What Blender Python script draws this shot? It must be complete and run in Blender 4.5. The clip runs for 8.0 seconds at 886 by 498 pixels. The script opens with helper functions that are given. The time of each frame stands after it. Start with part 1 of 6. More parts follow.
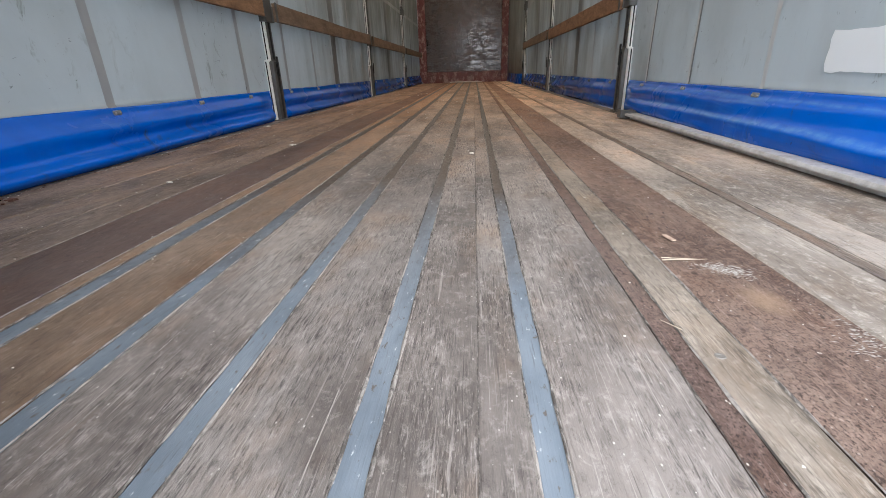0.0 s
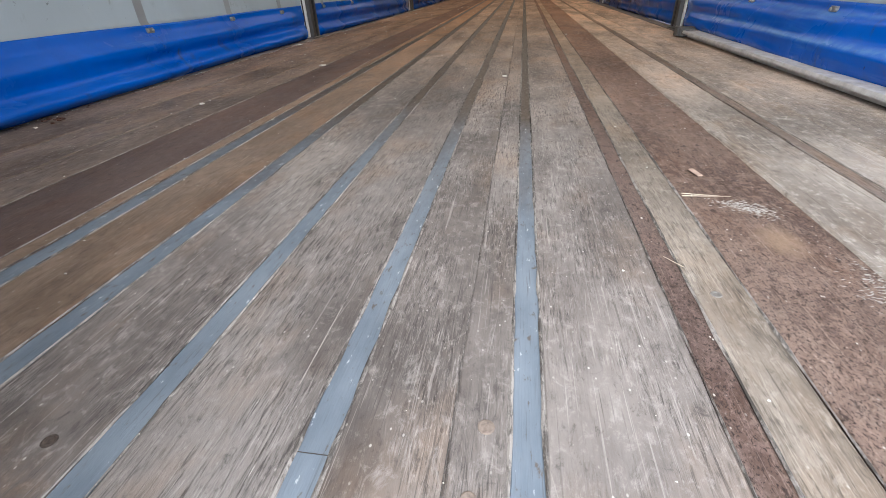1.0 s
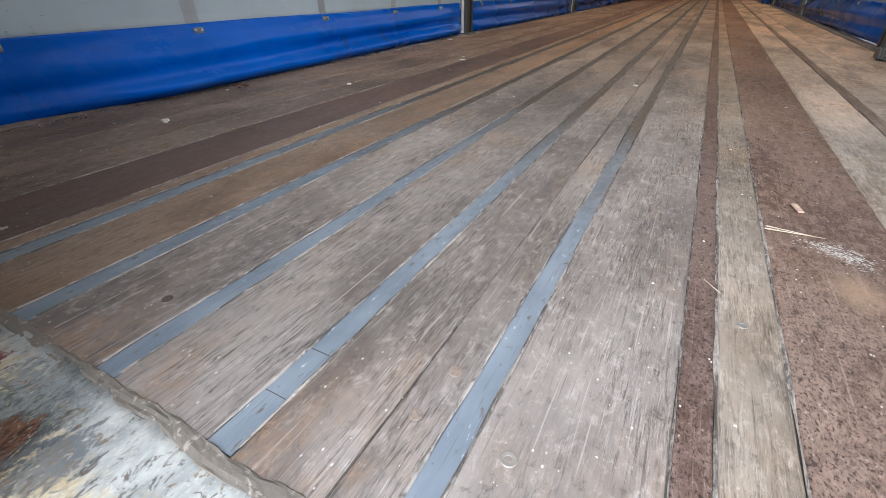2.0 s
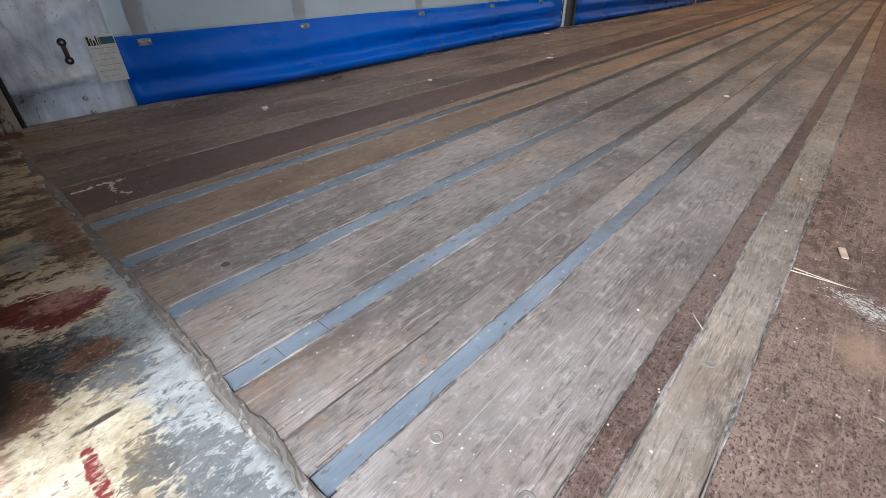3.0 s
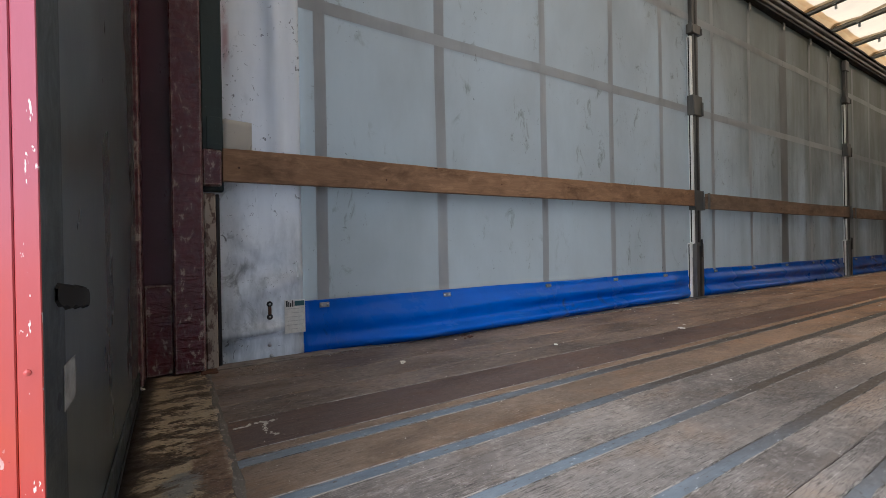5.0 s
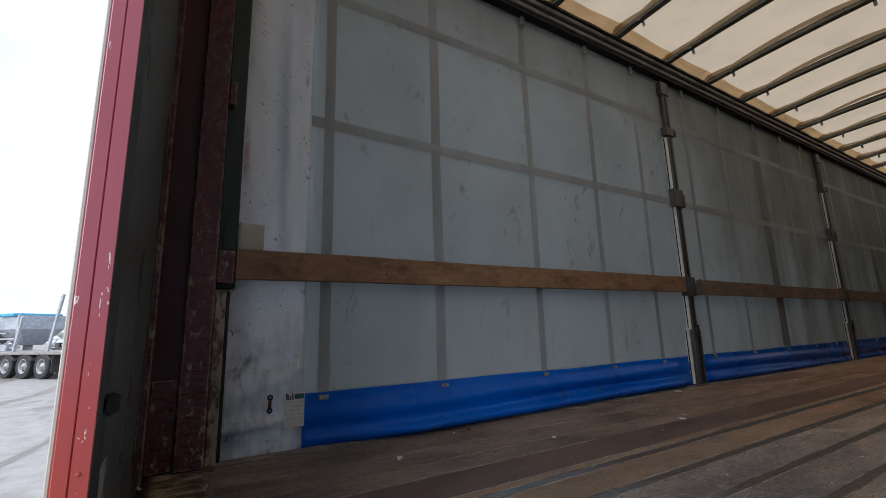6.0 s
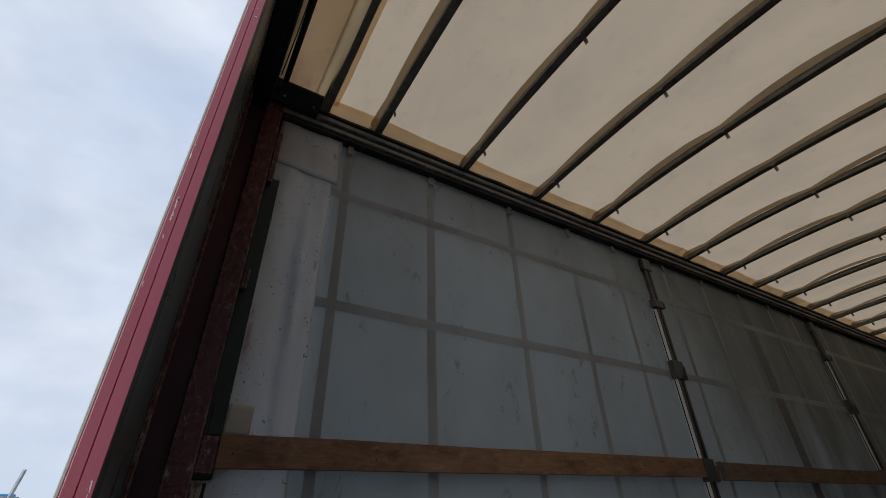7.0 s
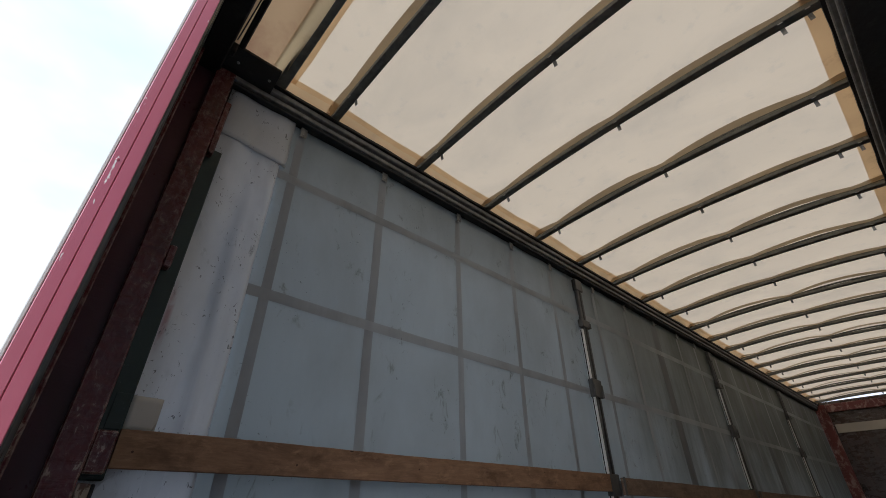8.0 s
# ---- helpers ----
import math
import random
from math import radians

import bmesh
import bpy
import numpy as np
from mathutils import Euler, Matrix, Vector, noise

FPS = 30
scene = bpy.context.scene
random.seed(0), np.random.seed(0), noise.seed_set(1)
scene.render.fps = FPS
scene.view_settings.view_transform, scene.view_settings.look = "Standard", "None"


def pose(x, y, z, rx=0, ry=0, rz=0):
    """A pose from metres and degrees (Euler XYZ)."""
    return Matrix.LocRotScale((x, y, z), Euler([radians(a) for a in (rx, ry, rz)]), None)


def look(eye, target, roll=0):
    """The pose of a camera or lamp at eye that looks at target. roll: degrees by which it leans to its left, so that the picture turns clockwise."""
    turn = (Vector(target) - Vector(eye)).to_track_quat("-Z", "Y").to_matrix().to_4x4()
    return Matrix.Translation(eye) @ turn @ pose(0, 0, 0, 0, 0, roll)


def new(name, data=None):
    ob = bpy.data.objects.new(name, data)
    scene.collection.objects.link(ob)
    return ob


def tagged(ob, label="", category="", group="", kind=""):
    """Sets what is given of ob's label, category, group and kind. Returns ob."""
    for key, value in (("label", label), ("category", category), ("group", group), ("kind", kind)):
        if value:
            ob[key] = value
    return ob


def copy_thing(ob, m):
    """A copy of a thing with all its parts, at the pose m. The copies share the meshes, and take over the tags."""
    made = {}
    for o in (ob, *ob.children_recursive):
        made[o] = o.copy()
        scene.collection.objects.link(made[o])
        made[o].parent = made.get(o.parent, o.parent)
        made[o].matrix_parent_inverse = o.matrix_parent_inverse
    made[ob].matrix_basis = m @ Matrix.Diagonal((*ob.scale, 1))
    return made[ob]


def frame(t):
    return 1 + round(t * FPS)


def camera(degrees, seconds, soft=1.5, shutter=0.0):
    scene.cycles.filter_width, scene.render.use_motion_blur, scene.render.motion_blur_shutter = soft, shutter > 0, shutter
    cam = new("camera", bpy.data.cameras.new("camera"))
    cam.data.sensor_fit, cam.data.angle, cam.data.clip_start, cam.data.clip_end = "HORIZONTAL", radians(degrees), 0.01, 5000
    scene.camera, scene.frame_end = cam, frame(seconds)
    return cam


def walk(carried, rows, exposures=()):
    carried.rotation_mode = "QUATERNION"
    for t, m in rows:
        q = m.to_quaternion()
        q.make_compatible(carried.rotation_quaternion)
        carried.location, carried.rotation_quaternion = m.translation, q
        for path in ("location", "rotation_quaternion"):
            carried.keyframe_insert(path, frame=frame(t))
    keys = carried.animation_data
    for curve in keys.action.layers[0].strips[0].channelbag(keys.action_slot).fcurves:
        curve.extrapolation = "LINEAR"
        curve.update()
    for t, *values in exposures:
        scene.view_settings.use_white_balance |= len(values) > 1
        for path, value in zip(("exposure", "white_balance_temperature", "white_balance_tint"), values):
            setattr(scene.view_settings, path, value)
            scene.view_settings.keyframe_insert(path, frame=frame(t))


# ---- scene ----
cam = camera(91.4, 8.0, soft=0.7)
PATH = [
    (0, (0.208, -0.06, 0.3), (0.062, 1.784, -0.461), -1.9),
    (0.5, (0.226, -0.055, 0.307), (0.044, 1.648, -0.727), -2.2),
    (1, (0.251, -0.066, 0.305), (-0.057, 1.608, -0.745), -2.6),
    (1.5, (0.325, -0.095, 0.304), (-0.231, 1.518, -0.74), -1.3),
    (1.7, (0.347, -0.103, 0.307), (-0.348, 1.461, -0.728), -0.9),
    (2.8, (0.447, -0.091, 0.341), (-0.581, 1.235, -0.747), -1.0),
    (3, (0.484, -0.078, 0.361), (-0.649, 1.166, -0.72), -0.9),
    (3.5, (0.516, -0.061, 0.376), (-0.886, 1.016, -0.561), -0.7),
    (4, (0.524, -0.053, 0.369), (-1.082, 0.985, -0.217), -0.8),
    (4.5, (0.506, -0.078, 0.389), (-1.157, 0.956, -0.017), -1.2),
    (5, (0.508, -0.101, 0.405), (-1.189, 0.957, 0.4), -1.1),
    (5.2, (0.522, -0.107, 0.417), (-1.174, 0.951, 0.509), -1.1),
    (6.3, (0.661, -0.149, 0.467), (-0.971, 0.868, 1.011), -1.5),
    (6.5, (0.694, -0.157, 0.490), (-0.893, 0.835, 1.194), -1.3),
    (7, (0.713, -0.147, 0.488), (-0.728, 0.756, 1.541), -1.6),
    (7.5, (0.715, -0.147, 0.524), (-0.671, 0.861, 1.554), 0.6),
    (8, (0.64, -0.182, 0.523), (-0.621, 0.959, 1.576), -0.1),
]
EXPOSURES = [(0.0, 2.17, 6050, 10), (0.7, 2.11, 6050, 10), (1.5, 2.10, 6030, 10), (3.5, 1.88, 5900, 10), (4.5, 1.97, 5930, 10), (5.2, 1.77, 5960, 10), (6.3, 0.34, 6040, 10), (6.6, 0.10, 6050, 10), (7.0, 0.0, 6080, 10), (7.5, 0.31, 6000, 10), (8.0, 0.76, 5820, 10)]
walk(cam, [(t, look(eye, target, roll)) for t, eye, target, roll in PATH], EXPOSURES)

# ---------------------------------------------------------------- world and sun
EXT_Z = -1.12  # the yard lies this far below the load floor


def link(nt, value, socket):
    if isinstance(value, bpy.types.NodeSocket):
        nt.links.new(value, socket)
    elif isinstance(value, (tuple, list)) and len(value) == 3 and len(socket.default_value) == 4:
        socket.default_value = (*value, 1.0)
    else:
        socket.default_value = value


def coords(nt, scale=(1, 1, 1), spread=0.0, source="Object"):
    tc = nt.nodes.new("ShaderNodeTexCoord")
    vec = tc.outputs[source]
    if spread:
        info = nt.nodes.new("ShaderNodeObjectInfo")
        add = nt.nodes.new("ShaderNodeVectorMath")
        add.operation = "MULTIPLY_ADD"
        comb = nt.nodes.new("ShaderNodeCombineXYZ")
        nt.links.new(info.outputs["Random"], comb.inputs[0])
        nt.links.new(info.outputs["Random"], comb.inputs[1])
        nt.links.new(comb.outputs[0], add.inputs[0])
        add.inputs[1].default_value = (spread, spread * 1.7, 0)
        nt.links.new(vec, add.inputs[2])
        vec = add.outputs[0]
    m = nt.nodes.new("ShaderNodeMapping")
    nt.links.new(vec, m.inputs["Vector"])
    m.inputs["Scale"].default_value = scale
    return m.outputs[0]


def noise_tex(nt, vec, scale, detail=5.0, rough=0.55, distortion=0.0):
    n = nt.nodes.new("ShaderNodeTexNoise")
    nt.links.new(vec, n.inputs["Vector"])
    n.inputs["Scale"].default_value = scale
    n.inputs["Detail"].default_value = detail
    n.inputs["Roughness"].default_value = rough
    n.inputs["Distortion"].default_value = distortion
    return n.outputs["Fac"]


def cells(nt, vec, scale, jitter=1.0):
    n = nt.nodes.new("ShaderNodeTexVoronoi")
    nt.links.new(vec, n.inputs["Vector"])
    n.inputs["Scale"].default_value = scale
    n.inputs["Randomness"].default_value = jitter
    return n.outputs["Distance"]


def band(nt, value, lo, hi, out_lo=0.0, out_hi=1.0):
    r = nt.nodes.new("ShaderNodeMapRange")
    r.clamp = True
    link(nt, value, r.inputs["Value"])
    r.inputs["From Min"].default_value = lo
    r.inputs["From Max"].default_value = hi
    r.inputs["To Min"].default_value = out_lo
    r.inputs["To Max"].default_value = out_hi
    return r.outputs[0]


def calc(nt, op, a, b=0.0):
    m = nt.nodes.new("ShaderNodeMath")
    m.operation = op
    link(nt, a, m.inputs[0])
    link(nt, b, m.inputs[1])
    return m.outputs[0]


def mixc(nt, fac, a, b, mode="MIX"):
    m = nt.nodes.new("ShaderNodeMix")
    m.data_type = "RGBA"
    m.blend_type = mode
    link(nt, fac, m.inputs[0])
    link(nt, a, m.inputs[6])
    link(nt, b, m.inputs[7])
    return m.outputs[2]


def axis(nt, index, source="Object"):
    tc = nt.nodes.new("ShaderNodeTexCoord")
    s = nt.nodes.new("ShaderNodeSeparateXYZ")
    nt.links.new(tc.outputs[source], s.inputs[0])
    return s.outputs[index]


def bump(nt, height, strength, distance, below=None):
    b = nt.nodes.new("ShaderNodeBump")
    link(nt, height, b.inputs["Height"])
    b.inputs["Strength"].default_value = strength
    b.inputs["Distance"].default_value = distance
    if below is not None:
        nt.links.new(below, b.inputs["Normal"])
    return b.outputs[0]


world = bpy.data.worlds.new("overcast_sky")
scene.world = world
world.use_nodes = True
wt = world.node_tree
back = wt.nodes["Background"]
sky = wt.nodes.new("ShaderNodeTexSky")
sky.sky_type = "NISHITA"
sky.sun_disc = False
sky.sun_elevation = radians(29)
sky.sun_rotation = radians(170)
clear = mixc(wt, 1.0, sky.outputs[0], (0.10, 0.10, 0.10), "MULTIPLY")
wv = coords(wt, (1.0, 1.0, 1.9), source="Generated")
big = noise_tex(wt, wv, 1.9, 4, 0.5, 0.3)
grey = noise_tex(wt, wv, 3.1, 5, 0.5, 0.2)
cloud = mixc(wt, band(wt, grey, 0.36, 0.66), (0.55, 0.59, 0.66), (0.78, 0.80, 0.84))
veil = mixc(wt, 0.78, clear, (0.56, 0.65, 0.80))
wcol = mixc(wt, band(wt, big, 0.30, 0.60), veil, cloud)
# under the cloud deck the sky is brightest low down
low_sky = band(wt, axis(wt, 2, "Generated"), 0.42, 0.06, 1.10, 1.06)
wcol = mixc(wt, 1.0, wcol, low_sky, "MULTIPLY")
link(wt, wcol, back.inputs["Color"])
back.inputs["Strength"].default_value = 1.0

sun = new("sun", bpy.data.lights.new("sun", "SUN"))
sun.data.energy = 2.2
sun.data.angle = radians(85)
sun.data.color = (1.0, 0.98, 0.95)
sun.matrix_world = look((2.5, -14, 8.5), (0, 0, 0))


# ---------------------------------------------------------------- materials
def material(name, rough=0.6, metal=0.0, spec=0.5):
    m = bpy.data.materials.new(name)
    m.use_nodes = True
    b = m.node_tree.nodes["Principled BSDF"]
    b.inputs["Roughness"].default_value = rough
    b.inputs["Metallic"].default_value = metal
    b.inputs["Specular IOR Level"].default_value = spec
    return m, m.node_tree, b


def worn_wood(name, dark, light, pale, wear=0.5, speck=0.5, mottle=None, grain=1.0):
    """Trodden floor ply: short open fibres, blotches, dusty scuffs, hair cracks, white crumbs and dark pits."""
    m, nt, b = material(name, 0.74, 0, 0.35)
    fib = noise_tex(nt, coords(nt, (250, 24, 40), 9), 1.0, 8, 0.76, 0.7)
    fine = noise_tex(nt, coords(nt, (640, 48, 90), 5), 1.0, 6, 0.74, 0.7)
    blot = noise_tex(nt, coords(nt, (15, 7.5, 9), 13), 1.0, 7, 0.68, 0.6)
    wide = noise_tex(nt, coords(nt, (4.5, 1.5, 2), 17), 1.0, 5, 0.6, 0.4)
    dust = noise_tex(nt, coords(nt, (60, 40, 30), 19), 1.0, 9, 0.78, 0.4)
    zone = noise_tex(nt, coords(nt, (9, 4, 9), 21), 1.0, 4, 0.65)
    c = mixc(nt, band(nt, blot, 0.30, 0.68), dark, light)
    c = mixc(nt, calc(nt, "MULTIPLY", band(nt, wide, 0.42, 0.62), 0.60 * wear), c, pale)
    c = mixc(nt, calc(nt, "MULTIPLY", band(nt, wide, 0.44, 0.32), 0.45), c, tuple(v * 0.7 for v in dark))
    gr = calc(nt, "MULTIPLY", calc(nt, "MULTIPLY", band(nt, fib, 0.51, 0.39), band(nt, zone, 0.36, 0.54)), 0.80 * grain)
    c = mixc(nt, gr, c, tuple(v * 0.36 for v in dark))
    gl = calc(nt, "MULTIPLY", calc(nt, "MULTIPLY", band(nt, fine, 0.52, 0.68), band(nt, zone, 0.40, 0.58)), 0.66 * grain)
    c = mixc(nt, gl, c, tuple(min(1, v * 1.35) for v in pale))
    hue = noise_tex(nt, coords(nt, (6, 3.5, 4), 27), 1.0, 5, 0.65)
    c = mixc(nt, calc(nt, "MULTIPLY", band(nt, hue, 0.50, 0.68), 0.55), c, mixc(nt, 1.0, c, (1.12, 0.90, 0.70), "MULTIPLY"))
    c = mixc(nt, calc(nt, "MULTIPLY", band(nt, dust, 0.53, 0.66), 0.70 * wear), c, pale)
    c = mixc(nt, calc(nt, "MULTIPLY", band(nt, dust, 0.44, 0.33), 0.65), c, tuple(v * 0.45 for v in dark))
    scuff = noise_tex(nt, coords(nt, (26, 15, 20), 23), 1.0, 8, 0.72, 0.3)
    c = mixc(nt, calc(nt, "MULTIPLY", calc(nt, "MULTIPLY", band(nt, scuff, 0.56, 0.68), band(nt, fine, 0.40, 0.58)), 0.75 * wear), c, tuple(min(1, v * 1.25) for v in pale))
    crack = noise_tex(nt, coords(nt, (330, 5.5, 60), 3), 1.0, 2, 0.5, 0.5)
    c = mixc(nt, calc(nt, "MULTIPLY", calc(nt, "MULTIPLY", band(nt, crack, 0.665, 0.70), band(nt, blot, 0.40, 0.55)), 0.45), c, tuple(v * 0.25 for v in dark))
    c = mixc(nt, calc(nt, "MULTIPLY", band(nt, crack, 0.345, 0.30), 0.30), c, tuple(min(1, v * 1.35) for v in pale))
    # rust and tan stains beside the threshold
    near = band(nt, calc(nt, "ADD", axis(nt, 1), calc(nt, "MULTIPLY", blot, 0.10)), 0.150, 0.075)
    c = mixc(nt, calc(nt, "MULTIPLY", calc(nt, "MULTIPLY", near, calc(nt, "MULTIPLY", band(nt, hue, 0.47, 0.56), band(nt, dust, 0.44, 0.58))), 0.55), c, (0.20, 0.118, 0.066))
    # long skewed drag marks
    for turn, lim in ((0.10, 0.70), (-0.22, 0.715)):
        vr = nt.nodes.new("ShaderNodeVectorRotate")
        vr.rotation_type = "Z_AXIS"
        vr.inputs["Angle"].default_value = turn
        nt.links.new(coords(nt), vr.inputs["Vector"])
        sc = nt.nodes.new("ShaderNodeVectorMath")
        sc.operation = "MULTIPLY"
        nt.links.new(vr.outputs[0], sc.inputs[0])
        sc.inputs[1].default_value = (300, 5, 1)
        drag = noise_tex(nt, sc.outputs[0], 1.0, 2, 0.5, 0.1)
        c = mixc(nt, calc(nt, "MULTIPLY", band(nt, drag, lim, lim + 0.04), 0.30), c, tuple(min(1, v * 1.2) for v in pale))
    if mottle:
        rv = noise_tex(nt, coords(nt, (58, 36, 30), 2), 1.0, 8, 0.78, 0.5)
        c = mixc(nt, calc(nt, "MULTIPLY", band(nt, rv, 0.48, 0.60), 0.75), c, mottle)
        pit = noise_tex(nt, coords(nt, (110, 62, 90), 2), 1.0, 5, 0.62, 0.4)
        c = mixc(nt, calc(nt, "MULTIPLY", band(nt, pit, 0.58, 0.66), 0.85), c, tuple(v * 0.42 for v in dark))
        c = mixc(nt, calc(nt, "MULTIPLY", band(nt, pit, 0.36, 0.30), 0.5), c, tuple(min(1, v * 1.3) for v in pale))
        grain_n = noise_tex(nt, coords(nt, (360, 230, 90), 2), 1.0, 6, 0.75, 0.5)
        rough_zone = band(nt, calc(nt, "ADD", axis(nt, 1), calc(nt, "MULTIPLY", wide, 0.5)), 1.0, 0.55, 0.35, 1.0)
        c = mixc(nt, calc(nt, "MULTIPLY", band(nt, grain_n, 0.53, 0.60), rough_zone), c, tuple(v * 0.35 for v in dark))
        c = mixc(nt, calc(nt, "MULTIPLY", calc(nt, "MULTIPLY", band(nt, grain_n, 0.43, 0.36), rough_zone), 0.6), c, pale)
        spot = nt.nodes.new("ShaderNodeVectorMath")
        spot.operation = "DISTANCE"
        nt.links.new(coords(nt, (1.0, 0.62, 0)), spot.inputs[0])
        spot.inputs[1].default_value = (0.600, 0.300, 0)
        ochre = calc(nt, "ADD", spot.outputs["Value"], calc(nt, "MULTIPLY", rv, 0.045))
        c = mixc(nt, calc(nt, "MULTIPLY", band(nt, ochre, 0.056, 0.030), 0.55), c, (0.36, 0.25, 0.165))
    # further in: browner, and brightened to stand for light from the roof
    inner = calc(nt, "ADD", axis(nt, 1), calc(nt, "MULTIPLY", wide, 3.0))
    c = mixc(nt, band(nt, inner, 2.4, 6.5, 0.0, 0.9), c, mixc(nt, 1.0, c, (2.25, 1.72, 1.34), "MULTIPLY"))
    crumb = cells(nt, coords(nt, (120, 80, 60), 7), 1.0)
    keep = noise_tex(nt, coords(nt, (40, 25, 30), 4), 1.0, 2)
    c = mixc(nt, calc(nt, "MULTIPLY", calc(nt, "MULTIPLY", band(nt, crumb, 0.15, 0.08), band(nt, keep, 0.52, 0.62)), speck), c, (0.62, 0.58, 0.52))
    tone = nt.nodes.new("ShaderNodeObjectInfo")
    c = mixc(nt, 1.0, c, band(nt, tone.outputs["Random"], 0, 1, 0.90, 1.10), "MULTIPLY")
    link(nt, c, b.inputs["Base Color"])
    link(nt, band(nt, blot, 0.35, 0.7, 0.58, 0.85), b.inputs["Roughness"])
    n1 = bump(nt, dust, 0.30, 0.0025)
    n2 = bump(nt, fib, 0.60, 0.0024, n1)
    link(nt, bump(nt, fine, 0.4, 0.0012, n2), b.inputs["Normal"])
    return m


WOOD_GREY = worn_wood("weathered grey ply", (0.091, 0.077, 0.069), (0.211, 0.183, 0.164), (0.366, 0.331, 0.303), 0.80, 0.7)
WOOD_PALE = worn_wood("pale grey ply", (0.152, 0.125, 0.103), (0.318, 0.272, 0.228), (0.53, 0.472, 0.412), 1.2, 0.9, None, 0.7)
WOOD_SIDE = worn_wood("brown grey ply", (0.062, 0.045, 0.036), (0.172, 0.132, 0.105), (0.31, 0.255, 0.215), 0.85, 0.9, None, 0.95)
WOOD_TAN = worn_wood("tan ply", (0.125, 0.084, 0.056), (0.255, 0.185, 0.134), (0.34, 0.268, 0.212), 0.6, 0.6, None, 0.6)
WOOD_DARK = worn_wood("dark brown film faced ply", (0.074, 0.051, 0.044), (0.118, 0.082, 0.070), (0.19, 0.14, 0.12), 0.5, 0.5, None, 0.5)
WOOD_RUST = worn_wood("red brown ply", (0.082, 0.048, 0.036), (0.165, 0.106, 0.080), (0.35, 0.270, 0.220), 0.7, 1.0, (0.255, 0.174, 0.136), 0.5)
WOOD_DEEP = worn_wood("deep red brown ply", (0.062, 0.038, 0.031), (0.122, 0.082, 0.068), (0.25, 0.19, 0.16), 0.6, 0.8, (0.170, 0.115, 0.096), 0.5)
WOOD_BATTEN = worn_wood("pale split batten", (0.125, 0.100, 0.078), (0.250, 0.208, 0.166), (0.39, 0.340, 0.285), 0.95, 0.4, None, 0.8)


def painted_strip():
    m, nt, b = material("blue grey painted steel strip", 0.45, 0, 0.5)
    y = axis(nt, 1)
    wob = noise_tex(nt, coords(nt, (9, 2.2, 5), 11), 1.0, 5, 0.6)
    far = band(nt, calc(nt, "ADD", y, calc(nt, "MULTIPLY", wob, 1.3)), 1.15, 1.85)
    chips = noise_tex(nt, coords(nt, (120, 45, 60), 5), 1.0, 6, 0.7)
    scrape = noise_tex(nt, coords(nt, (420, 14, 60), 5), 1.0, 4, 0.6, 0.3)
    blot = noise_tex(nt, coords(nt, (25, 8, 20), 3), 1.0, 4)
    c = mixc(nt, band(nt, blot, 0.35, 0.65), (0.120, 0.148, 0.180), (0.176, 0.209, 0.245))
    c = mixc(nt, far, c, mixc(nt, blot, (0.050, 0.038, 0.030), (0.105, 0.080, 0.062)))
    c = mixc(nt, calc(nt, "MULTIPLY", band(nt, scrape, 0.60, 0.68), 0.6), c, (0.085, 0.085, 0.090))
    c = mixc(nt, band(nt, chips, 0.60, 0.66), c, (0.10, 0.085, 0.075))
    c = mixc(nt, band(nt, chips, 0.37, 0.31), c, (0.48, 0.50, 0.52))
    link(nt, c, b.inputs["Base Color"])
    link(nt, band(nt, chips, 0.3, 0.7, 0.35, 0.6), b.inputs["Roughness"])
    link(nt, bump(nt, calc(nt, "ADD", chips, scrape), 0.35, 0.0015), b.inputs["Normal"])
    return m


STRIP = painted_strip()


def blob(nt, x, y, rx, ry, ragged, amount, soft=0.25):
    """1 inside a ragged oval on the floor plane round (x, y), 0 outside."""
    d = nt.nodes.new("ShaderNodeVectorMath")
    d.operation = "DISTANCE"
    nt.links.new(coords(nt, (1 / rx, 1 / ry, 0)), d.inputs[0])
    d.inputs[1].default_value = (x / rx, y / ry, 0)
    r = calc(nt, "ADD", d.outputs["Value"], calc(nt, "MULTIPLY", calc(nt, "SUBTRACT", ragged, 0.5), amount))
    return band(nt, r, 1.0 + soft, 1.0 - soft)


